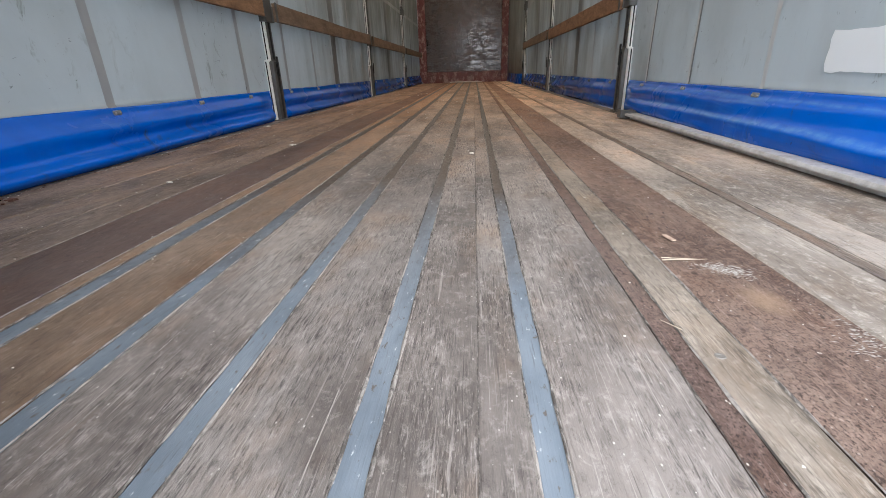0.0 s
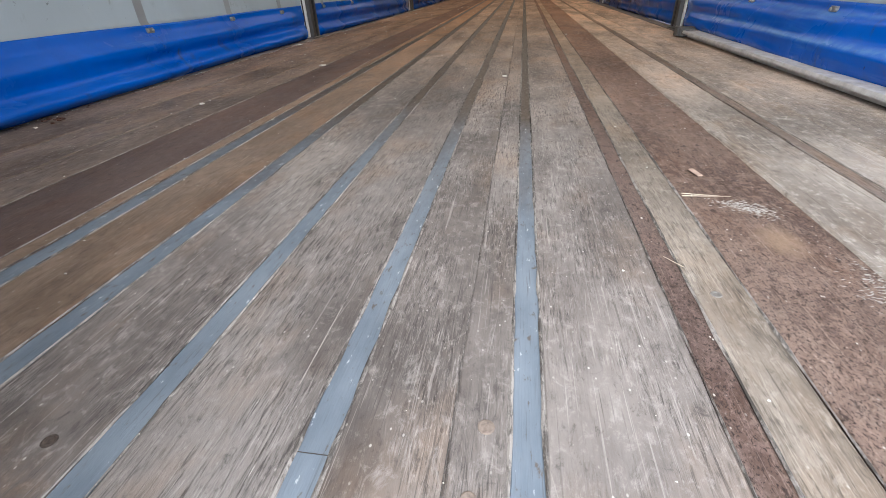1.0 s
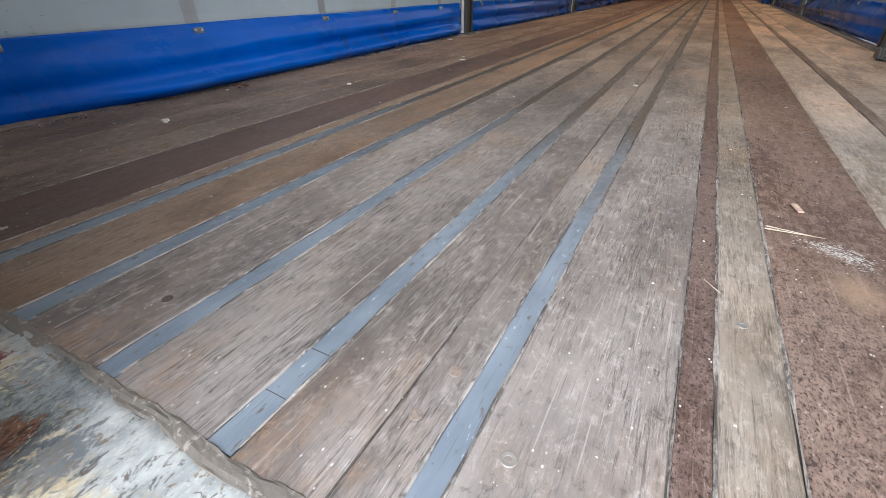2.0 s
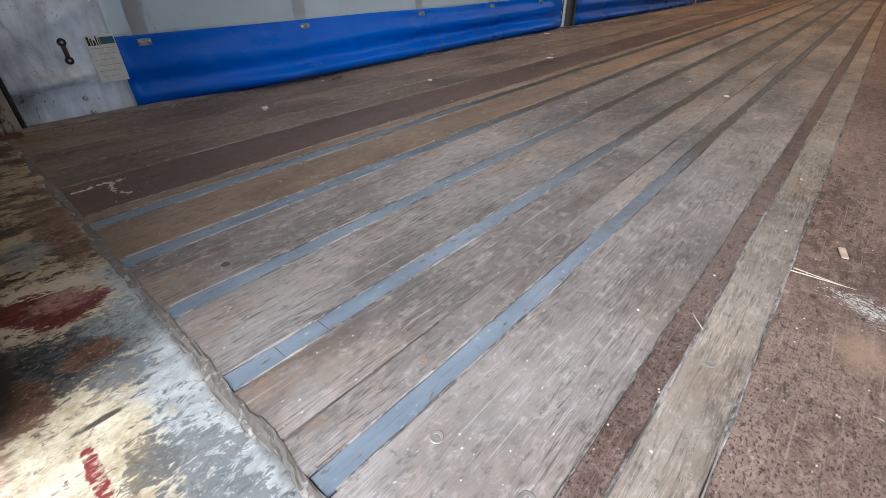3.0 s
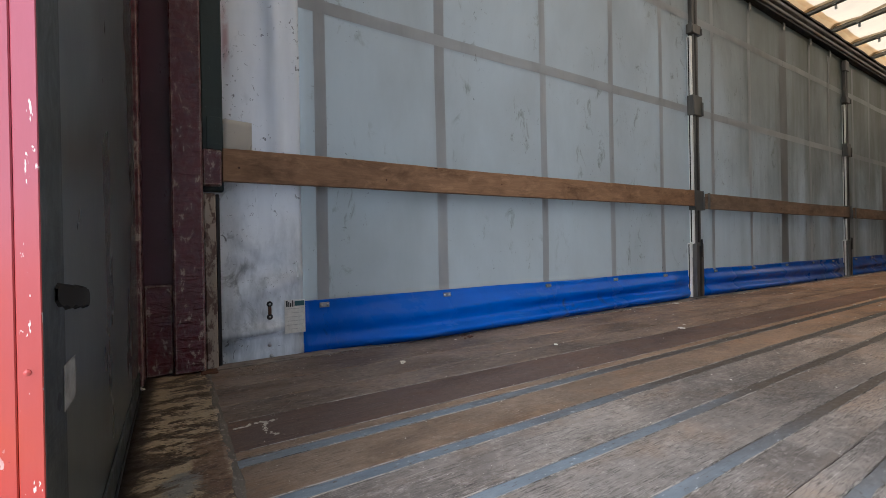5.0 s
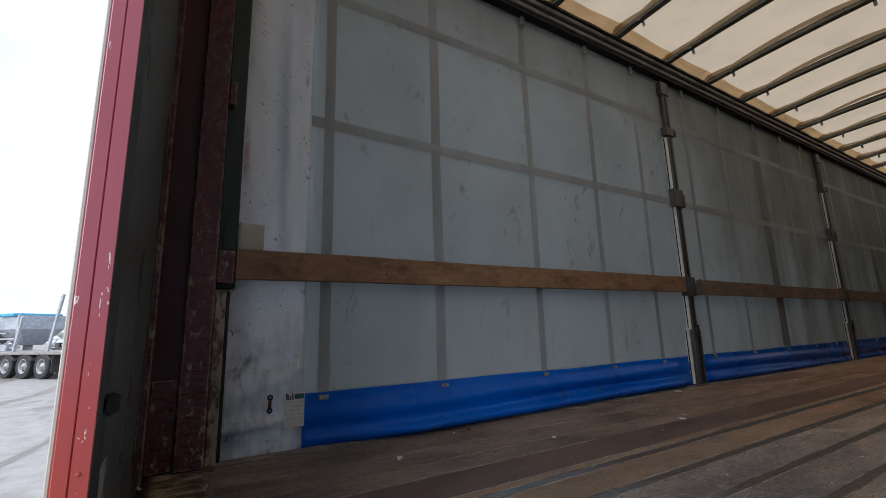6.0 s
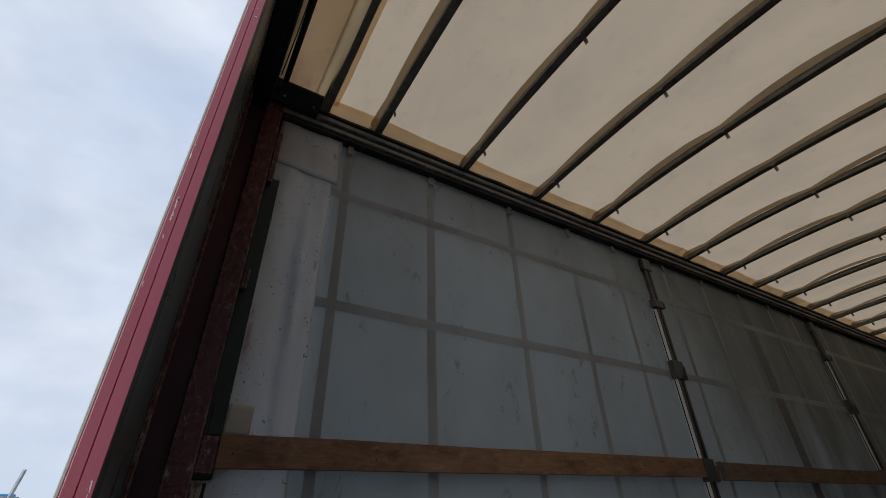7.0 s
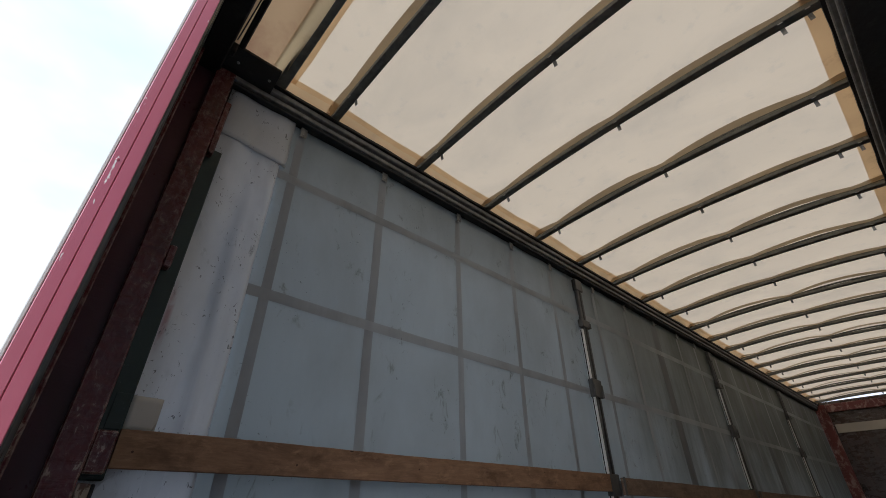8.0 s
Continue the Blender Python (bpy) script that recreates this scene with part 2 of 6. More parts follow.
def sill_paint():
    """Trodden threshold: cream and pale blue paint, sooty dirt, rust, grease along the door with its shade painted in,
    and a spill of red paint.
    """
    m, nt, b = material("flaking cream and blue sill paint", 0.5, 0, 0.45)
    x, y = axis(nt, 0), axis(nt, 1)
    # everything is dragged across the threshold, so the marks run along y
    grit = noise_tex(nt, coords(nt, (330, 150, 60)), 1.0, 6, 0.72, 0.3)
    fleck = noise_tex(nt, coords(nt, (105, 58, 40)), 1.0, 7, 0.76, 0.6)
    mid = noise_tex(nt, coords(nt, (36, 24, 10)), 1.0, 8, 0.72, 0.5)
    low = noise_tex(nt, coords(nt, (11, 8, 4)), 1.0, 6, 0.62, 0.5)
    bars = noise_tex(nt, coords(nt, (24, 10, 9)), 1.0, 8, 0.70, 0.5)

    def torn(mask, lo=0.40, hi=0.60, a=1.9, k=2.6):
        """A soft mask torn into flecks and streaks."""
        v = calc(nt, "ADD", mask, calc(nt, "MULTIPLY", calc(nt, "SUBTRACT", mid, 0.5), a))
        v = calc(nt, "ADD", v, calc(nt, "MULTIPLY", calc(nt, "SUBTRACT", fleck, 0.5), k))
        return band(nt, v, lo, hi)

    def stain(c, colour, cx, cy, rx, ry, amount=0.9, soft=0.55, lo=0.40, hi=0.60):
        mask = torn(blob(nt, cx, cy, rx, ry, bars, 1.0, soft), lo, hi)
        return mixc(nt, calc(nt, "MULTIPLY", mask, amount), c, colour)

    cream = mixc(nt, band(nt, mid, 0.38, 0.62), (0.33, 0.265, 0.165), (0.60, 0.53, 0.385))
    cream = mixc(nt, calc(nt, "MULTIPLY", band(nt, grit, 0.52, 0.58), 0.45), cream, (0.26, 0.20, 0.125))
    blue = mixc(nt, band(nt, mid, 0.40, 0.60), (0.23, 0.25, 0.252), (0.40, 0.41, 0.39))
    to_blue = band(nt, calc(nt, "ADD", calc(nt, "ADD", y, calc(nt, "MULTIPLY", low, 0.10)), calc(nt, "MULTIPLY", x, 0.10)), -0.045, 0.015)
    c = mixc(nt, torn(to_blue, 0.30, 0.70), cream, blue)
    # hinge side: brown primer and grease with cream left in dragged bars
    grease = mixc(nt, band(nt, fleck, 0.38, 0.62), (0.030, 0.021, 0.015), (0.135, 0.088, 0.056))
    old_cream = mixc(nt, band(nt, fleck, 0.40, 0.60), (0.29, 0.225, 0.145), (0.47, 0.385, 0.262))
    fade = band(nt, x, -0.35, -0.95, 0.0, 0.16)
    left = mixc(nt, torn(calc(nt, "SUBTRACT", band(nt, bars, 0.40, 0.56), fade), 0.36, 0.66, 1.8, 1.8), grease, old_cream)
    c = mixc(nt, torn(band(nt, x, -0.21, -0.29)), c, left)
    brown = mixc(nt, band(nt, fleck, 0.4, 0.6), (0.085, 0.046, 0.028), (0.18, 0.105, 0.066))
    c = stain(c, brown, -0.44, -0.045, 0.14, 0.036, 0.85)
    c = stain(c, (0.20, 0.215, 0.215), -0.375, -0.098, 0.050, 0.032, 0.75)
    c = stain(c, (0.045, 0.033, 0.022), -0.480, -0.115, 0.012, 0.075, 0.85)
    c = stain(c, (0.085, 0.055, 0.035), -0.372, -0.145, 0.010, 0.045, 0.8)
    c = stain(c, (0.025, 0.024, 0.022), -0.262, -0.090, 0.009, 0.013, 0.95, 0.35)
    # sooty dirt and rust past the spill, spread blacker for the door's shade
    murk = mixc(nt, band(nt, fleck, 0.44, 0.56), (0.010, 0.012, 0.012), (0.060, 0.066, 0.066))
    dusk = mixc(nt, band(nt, fleck, 0.42, 0.60), (0.040, 0.050, 0.052), (0.26, 0.285, 0.285))
    c = stain(c, dusk, -0.068, -0.078, 0.060, 0.100, 0.92, 0.6)
    c = stain(c, murk, -0.070, -0.150, 0.075, 0.066, 0.97, 0.6)
    c = stain(c, murk, -0.040, -0.108, 0.040, 0.055, 0.9, 0.6)
    rust = mixc(nt, band(nt, fleck, 0.42, 0.58), (0.028, 0.014, 0.009), (0.165, 0.072, 0.034))
    c = stain(c, rust, -0.050, -0.086, 0.018, 0.026, 0.9)
    c = stain(c, rust, -0.018, -0.158, 0.040, 0.030, 0.9)
    c = stain(c, (0.075, 0.090, 0.105), 0.005, -0.072, 0.030, 0.030, 0.75)
    # flakes gone where feet fall
    tread = band(nt, low, 0.38, 0.55, 0.25, 1.0)
    c = mixc(nt, calc(nt, "MULTIPLY", calc(nt, "MULTIPLY", band(nt, fleck, 0.555, 0.59), tread), 0.9), c, mixc(nt, band(nt, bars, 0.45, 0.55), (0.055, 0.043, 0.030), (0.19, 0.14, 0.09)))
    c = stain(c, (0.10, 0.085, 0.058), 0.140, -0.092, 0.055, 0.030, 0.9, 0.6, 0.74, 0.82)
    c = stain(c, (0.085, 0.090, 0.090), 0.230, -0.060, 0.170, 0.045, 0.8, 0.6, 0.70, 0.80)
    c = mixc(nt, calc(nt, "MULTIPLY", band(nt, grit, 0.42, 0.37), 0.42), c, (0.60, 0.56, 0.47))
    c = mixc(nt, blob(nt, 0.060, -0.107, 0.0042, 0.022, mid, 1.8, 0.25), c, (0.060, 0.050, 0.036))
    # red paint: a pale rim, two lobes of the spill worn pink between them, a dashed dab
    c = stain(c, (0.52, 0.435, 0.325), -0.192, -0.110, 0.068, 0.066, 0.85, 0.3)
    spill = calc(nt, "MAXIMUM", blob(nt, -0.205, -0.138, 0.034, 0.050, mid, 1.2, 0.5), blob(nt, -0.172, -0.090, 0.042, 0.050, mid, 1.2, 0.5))
    worn = torn(blob(nt, -0.192, -0.086, 0.026, 0.036, mid, 1.2, 0.6), 0.34, 0.74, 0.8, 1.5)
    red = mixc(nt, band(nt, fleck, 0.4, 0.6), (0.058, 0.006, 0.006), (0.135, 0.016, 0.014))
    red = mixc(nt, calc(nt, "MULTIPLY", worn, 0.85), red, mixc(nt, band(nt, fleck, 0.42, 0.58), (0.20, 0.062, 0.052), (0.36, 0.215, 0.185)))
    c = mixc(nt, calc(nt, "MULTIPLY", torn(spill, 0.44, 0.60, 1.6, 3.0), 0.96), c, red)
    dash = noise_tex(nt, coords(nt, (120, 40, 10)), 1.0, 6, 0.68)
    c = mixc(nt, calc(nt, "MULTIPLY", blob(nt, 0.122, -0.125, 0.044, 0.0062, fleck, 1.8, 0.10), band(nt, dash, 0.56, 0.50)), c, (0.15, 0.018, 0.015))
    # grease line along the closed door, widened and blackened for its shade; only rust past its free edge
    gutter = band(nt, calc(nt, "ADD", y, calc(nt, "MULTIPLY", band(nt, x, -0.06, 0.10), 0.026)), -0.128, -0.176)
    c = mixc(nt, calc(nt, "MULTIPLY", torn(gutter, 0.42, 0.8, 1.0, 1.6), 0.95), c, mixc(nt, band(nt, x, -0.03, 0.05), mixc(nt, grit, (0.008, 0.006, 0.005), (0.036, 0.024, 0.016)), (0.17, 0.10, 0.058)))
    link(nt, c, b.inputs["Base Color"])
    link(nt, band(nt, mid, 0.3, 0.7, 0.36, 0.66), b.inputs["Roughness"])
    link(nt, bump(nt, calc(nt, "ADD", fleck, mid), 0.5, 0.002), b.inputs["Normal"])
    return m


SILL = sill_paint()


def tarpaulin(name, base, dirt, rough, amount=0.5, streak=1.0, weave=0.25, share=0.0, sheen=0.45, rub_sheen=None, grime_shade=None):
    m, nt, b = material(name, rough, 0, sheen)
    cloudy = noise_tex(nt, coords(nt, (2.2, 1.6, 0.9), 5), 1.0, 6, 0.6, 0.4)
    run = noise_tex(nt, coords(nt, (6, 7, 0.9), 5), 1.0, 5, 0.65)
    spot = noise_tex(nt, coords(nt, (26, 26, 15), 5), 1.0, 4, 0.6)
    where = noise_tex(nt, coords(nt, (3, 3, 2), 5), 1.0, 3, 0.6)
    slash = noise_tex(nt, coords(nt, (12, 34, 9), 5), 1.0, 3, 0.5, 1.5)
    c = mixc(nt, calc(nt, "MULTIPLY", band(nt, cloudy, 0.42, 0.70), amount), base, dirt)
    c = mixc(nt, calc(nt, "MULTIPLY", band(nt, run, 0.52, 0.72), 0.22 * streak), c, dirt)
    c = mixc(nt, calc(nt, "MULTIPLY", band(nt, spot, 0.69, 0.76), band(nt, where, 0.50, 0.62)), c, tuple(v * 0.30 for v in dirt))
    c = mixc(nt, calc(nt, "MULTIPLY", calc(nt, "MULTIPLY", band(nt, slash, 0.71, 0.78), band(nt, where, 0.46, 0.56)), 0.45), c, tuple(v * 0.4 for v in dirt))
    if grime_shade:
        # dark runs, heavy on the inner bays, and handling smudges
        murk = noise_tex(nt, coords(nt, (1.6, 1.7, 0.9), 5), 1.0, 6, 0.60, 0.4)
        inner = band(nt, calc(nt, "ADD", calc(nt, "ADD", axis(nt, 1), calc(nt, "MULTIPLY", murk, 2.0)), band(nt, axis(nt, 0), -1.0, 1.0, 0.0, 1.6)), 4.6, 7.2)
        c = mixc(nt, calc(nt, "MULTIPLY", calc(nt, "MULTIPLY", band(nt, murk, 0.25, 0.68), inner), 0.68), c, grime_shade)
        # shade of upright folds painted as dark streaks
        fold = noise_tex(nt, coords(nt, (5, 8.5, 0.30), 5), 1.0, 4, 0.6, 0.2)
        c = mixc(nt, calc(nt, "MULTIPLY", calc(nt, "MULTIPLY", band(nt, fold, 0.46, 0.62), band(nt, axis(nt, 1), 3.2, 5.0)), 0.30), c, tuple(v * 1.5 for v in grime_shade))
        head = band(nt, calc(nt, "ADD", axis(nt, 2), calc(nt, "MULTIPLY", murk, 0.9)), 2.35, 3.0)
        c = mixc(nt, calc(nt, "MULTIPLY", head, 0.55), c, tuple(v * 1.3 for v in grime_shade))
        # the upper half of the inner bays is darker and greener
        loft = calc(nt, "MULTIPLY", band(nt, calc(nt, "ADD", axis(nt, 2), calc(nt, "MULTIPLY", murk, 0.8)), 1.1, 2.2), band(nt, calc(nt, "ADD", axis(nt, 1), murk), 3.2, 4.6))
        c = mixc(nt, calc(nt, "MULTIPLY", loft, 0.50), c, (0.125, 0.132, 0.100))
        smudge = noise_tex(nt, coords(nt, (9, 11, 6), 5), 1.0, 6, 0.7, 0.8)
        c = mixc(nt, calc(nt, "MULTIPLY", calc(nt, "MULTIPLY", band(nt, smudge, 0.58, 0.70), band(nt, where, 0.44, 0.58)), 0.75), c, tuple(v * 1.6 for v in grime_shade))
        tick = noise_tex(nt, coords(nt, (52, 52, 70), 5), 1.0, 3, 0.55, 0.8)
        c = mixc(nt, calc(nt, "MULTIPLY", calc(nt, "MULTIPLY", band(nt, tick, 0.69, 0.72), band(nt, where, 0.46, 0.58)), 0.7), c, tuple(v * 0.5 for v in grime_shade))
    link(nt, c, b.inputs["Base Color"])
    link(nt, band(nt, cloudy, 0.3, 0.7, rough - 0.08, rough + 0.12), b.inputs["Roughness"])
    link(nt, bump(nt, noise_tex(nt, coords(nt, (5, 5, 2.2), 5), 1.0, 3), weave, 0.02), b.inputs["Normal"])
    if rub_sheen:
        ridge = noise_tex(nt, coords(nt, (4, 1.6, 26), 5), 1.0, 7, 0.66, 0.5)
        fade = noise_tex(nt, coords(nt, (3, 2.6, 7), 8), 1.0, 4, 0.6)
        c = mixc(nt, calc(nt, "MULTIPLY", calc(nt, "MULTIPLY", band(nt, ridge, 0.54, 0.74), band(nt, fade, 0.46, 0.66)), 0.42), c, rub_sheen)
        # pale sheen painted along the two long folds of the slack flank
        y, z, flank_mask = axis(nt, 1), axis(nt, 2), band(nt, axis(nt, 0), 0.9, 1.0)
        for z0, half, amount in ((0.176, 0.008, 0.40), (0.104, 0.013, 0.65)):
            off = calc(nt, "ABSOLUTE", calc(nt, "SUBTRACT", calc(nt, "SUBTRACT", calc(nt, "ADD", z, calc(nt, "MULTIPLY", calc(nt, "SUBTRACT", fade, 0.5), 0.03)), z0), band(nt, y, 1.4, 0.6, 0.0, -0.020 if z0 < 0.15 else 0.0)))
            fold_sheen = calc(nt, "MULTIPLY", calc(nt, "MULTIPLY", band(nt, off, half, 0.0), flank_mask), band(nt, y, 3.2, 2.4))
            c = mixc(nt, calc(nt, "MULTIPLY", calc(nt, "MULTIPLY", fold_sheen, band(nt, spot, 0.35, 0.60, 0.4, 1.0)), amount), c, rub_sheen)
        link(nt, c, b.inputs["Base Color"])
    if share:
        tr = nt.nodes.new("ShaderNodeBsdfTranslucent")
        link(nt, c, tr.inputs["Color"])
        mix = nt.nodes.new("ShaderNodeMixShader")
        mix.inputs[0].default_value = share
        nt.links.new(b.outputs[0], mix.inputs[1])
        nt.links.new(tr.outputs[0], mix.inputs[2])
        nt.links.new(mix.outputs[0], nt.nodes["Material Output"].inputs["Surface"])
    return m


GREY_PVC = tarpaulin("grey curtain pvc", (0.50, 0.545, 0.560), (0.36, 0.385, 0.385), 0.46, 0.55, 0.45, 0.40, 0.34, grime_shade=(0.098, 0.100, 0.076))
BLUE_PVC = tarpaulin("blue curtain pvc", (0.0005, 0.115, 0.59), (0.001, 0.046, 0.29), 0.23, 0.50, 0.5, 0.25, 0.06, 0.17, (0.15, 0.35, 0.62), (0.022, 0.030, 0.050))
STRAP = tarpaulin("grey webbing", (0.41, 0.42, 0.42), (0.26, 0.26, 0.255), 0.75, 0.7, 1.6, 0.25, 0.22)
STRAP_DARK = tarpaulin("dark welded seam", (0.22, 0.225, 0.225), (0.15, 0.15, 0.15), 0.6, 0.6, 1.0, 0.25, 0.25)
SILVER = tarpaulin("silver grey tarpaulin", (0.78, 0.80, 0.825), (0.46, 0.475, 0.49), 0.32, 0.45, 0.9, 0.5, 0.21, 0.7, grime_shade=(0.10, 0.105, 0.105))
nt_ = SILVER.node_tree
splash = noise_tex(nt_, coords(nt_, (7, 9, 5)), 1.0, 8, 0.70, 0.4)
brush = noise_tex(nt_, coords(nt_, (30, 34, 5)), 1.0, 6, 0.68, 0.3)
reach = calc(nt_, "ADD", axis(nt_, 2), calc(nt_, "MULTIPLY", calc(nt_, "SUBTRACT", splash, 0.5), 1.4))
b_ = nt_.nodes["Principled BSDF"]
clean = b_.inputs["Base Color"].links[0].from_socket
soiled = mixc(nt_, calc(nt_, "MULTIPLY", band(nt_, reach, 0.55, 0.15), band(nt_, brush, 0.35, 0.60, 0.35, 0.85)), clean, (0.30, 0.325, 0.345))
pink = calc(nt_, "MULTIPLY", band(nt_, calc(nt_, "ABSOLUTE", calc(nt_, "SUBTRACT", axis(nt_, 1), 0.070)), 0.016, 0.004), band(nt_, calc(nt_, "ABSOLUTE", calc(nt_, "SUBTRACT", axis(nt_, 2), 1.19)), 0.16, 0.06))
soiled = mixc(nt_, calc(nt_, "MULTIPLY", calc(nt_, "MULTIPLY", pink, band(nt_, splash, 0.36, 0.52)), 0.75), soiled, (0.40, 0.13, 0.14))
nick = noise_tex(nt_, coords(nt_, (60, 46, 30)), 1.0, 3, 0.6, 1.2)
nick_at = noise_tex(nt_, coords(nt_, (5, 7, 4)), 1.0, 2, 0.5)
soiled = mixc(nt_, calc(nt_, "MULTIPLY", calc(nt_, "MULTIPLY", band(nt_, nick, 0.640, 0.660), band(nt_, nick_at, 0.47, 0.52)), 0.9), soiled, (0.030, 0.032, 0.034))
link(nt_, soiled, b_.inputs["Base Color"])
SEAM = tarpaulin("pale welded seam", (0.58, 0.60, 0.60), (0.40, 0.40, 0.39), 0.5, 0.6, 1.0, 0.25, 0.16)
PATCH = tarpaulin("cream repair patch", (0.52, 0.49, 0.43), (0.36, 0.33, 0.29), 0.6, 0.5)
WHITE_PATCH = tarpaulin("white repair patch", (0.86, 0.90, 0.92), (0.80, 0.84, 0.86), 0.5, 0.3, 0.3, 0.25, 0.12)


def chipped(name, base, under, chip_lo=0.60, chip_hi=0.66, rough=0.45, dirt=(0.03, 0.025, 0.022), scrape=0.7, size=1.0, edge=0.0, ripple=0.0, edge_width=0.008, relief=0.35, knocked=0.0):
    """Old paint on steel: flaked spots, level scrapes and grimy zones."""
    m, nt, b = material(name, rough, 0, 0.45)
    flake = noise_tex(nt, coords(nt, (26 * size, 26 * size, 15 * size), 8), 1.0, 7, 0.72, 0.4)
    scuff = noise_tex(nt, coords(nt, (9, 14, 85), 8), 1.0, 5, 0.65, 0.5)
    zone = noise_tex(nt, coords(nt, (5, 5, 2.6), 8), 1.0, 4)
    c = mixc(nt, band(nt, zone, 0.3, 0.7), base, tuple(v * 0.62 for v in base))
    # knocks from the load end at this height
    height = band(nt, calc(nt, "ADD", axis(nt, 2), calc(nt, "MULTIPLY", zone, 0.5)), knocked + 0.55, knocked + 0.05, 0.06, 1.0) if knocked else 1.0
    c = mixc(nt, calc(nt, "MULTIPLY", calc(nt, "MULTIPLY", calc(nt, "MULTIPLY", band(nt, scuff, 0.57, 0.66), band(nt, zone, 0.46, 0.62)), scrape), height), c, under)
    c = mixc(nt, calc(nt, "MULTIPLY", calc(nt, "MULTIPLY", band(nt, flake, chip_lo, chip_hi), 0.9), height), c, under)
    if edge:
        bev = nt.nodes.new("ShaderNodeBevel")
        bev.samples = 4
        bev.inputs["Radius"].default_value = edge_width
        geo = nt.nodes.new("ShaderNodeNewGeometry")
        dot = nt.nodes.new("ShaderNodeVectorMath")
        dot.operation = "DOT_PRODUCT"
        nt.links.new(bev.outputs[0], dot.inputs[0])
        nt.links.new(geo.outputs["Normal"], dot.inputs[1])
        worn = calc(nt, "ADD", calc(nt, "SUBTRACT", 1.0, dot.outputs["Value"]), calc(nt, "MULTIPLY", flake, 0.45))
        c = mixc(nt, calc(nt, "MULTIPLY", calc(nt, "MULTIPLY", band(nt, worn, 0.26, 0.275), edge), calc(nt, "MAXIMUM", height, 0.35)), c, under)
    c = mixc(nt, calc(nt, "MULTIPLY", band(nt, zone, 0.58, 0.78), 0.6), c, dirt)
    link(nt, c, b.inputs["Base Color"])
    link(nt, band(nt, flake, 0.3, 0.7, rough - 0.08, rough + 0.2), b.inputs["Roughness"])
    under_n = None
    if ripple:
        under_n = bump(nt, noise_tex(nt, coords(nt, (7, 9, 34), 8), 1.0, 4, 0.55, 0.8), ripple, 0.007)
    link(nt, bump(nt, calc(nt, "ADD", flake, scuff), relief, 0.002, under_n), b.inputs["Normal"])
    return m


MAROON = chipped("maroon frame paint", (0.110, 0.021, 0.027), (0.40, 0.31, 0.26), 0.72, 0.76, 0.22, (0.050, 0.018, 0.018), 0.45, 1.4, 0.95, 1.0, 0.007, 0.25, 0.85)
MAROON_WORN = chipped("worn maroon bulkhead paint", (0.20, 0.052, 0.050), (0.44, 0.30, 0.26), 0.50, 0.60, 0.40, (0.07, 0.028, 0.025), 0.9, 0.35)
MAROON_DULL = chipped("dull maroon channel paint", (0.098, 0.029, 0.043), (0.20, 0.11, 0.105), 0.69, 0.74, 0.32, (0.05, 0.018, 0.022), 0.06)
PALE_CHIP = chipped("pale chipped edge strip", (0.40, 0.335, 0.27), (0.085, 0.042, 0.033), 0.47, 0.53, 0.6)
GREEN_POST = chipped("dark green steel", (0.022, 0.040, 0.036), (0.22, 0.24, 0.22), 0.62, 0.68, 0.5, (0.012, 0.020, 0.018), 0.35, 2.0, 0.0, 0.0, 0.008, 0.35, 0.75)


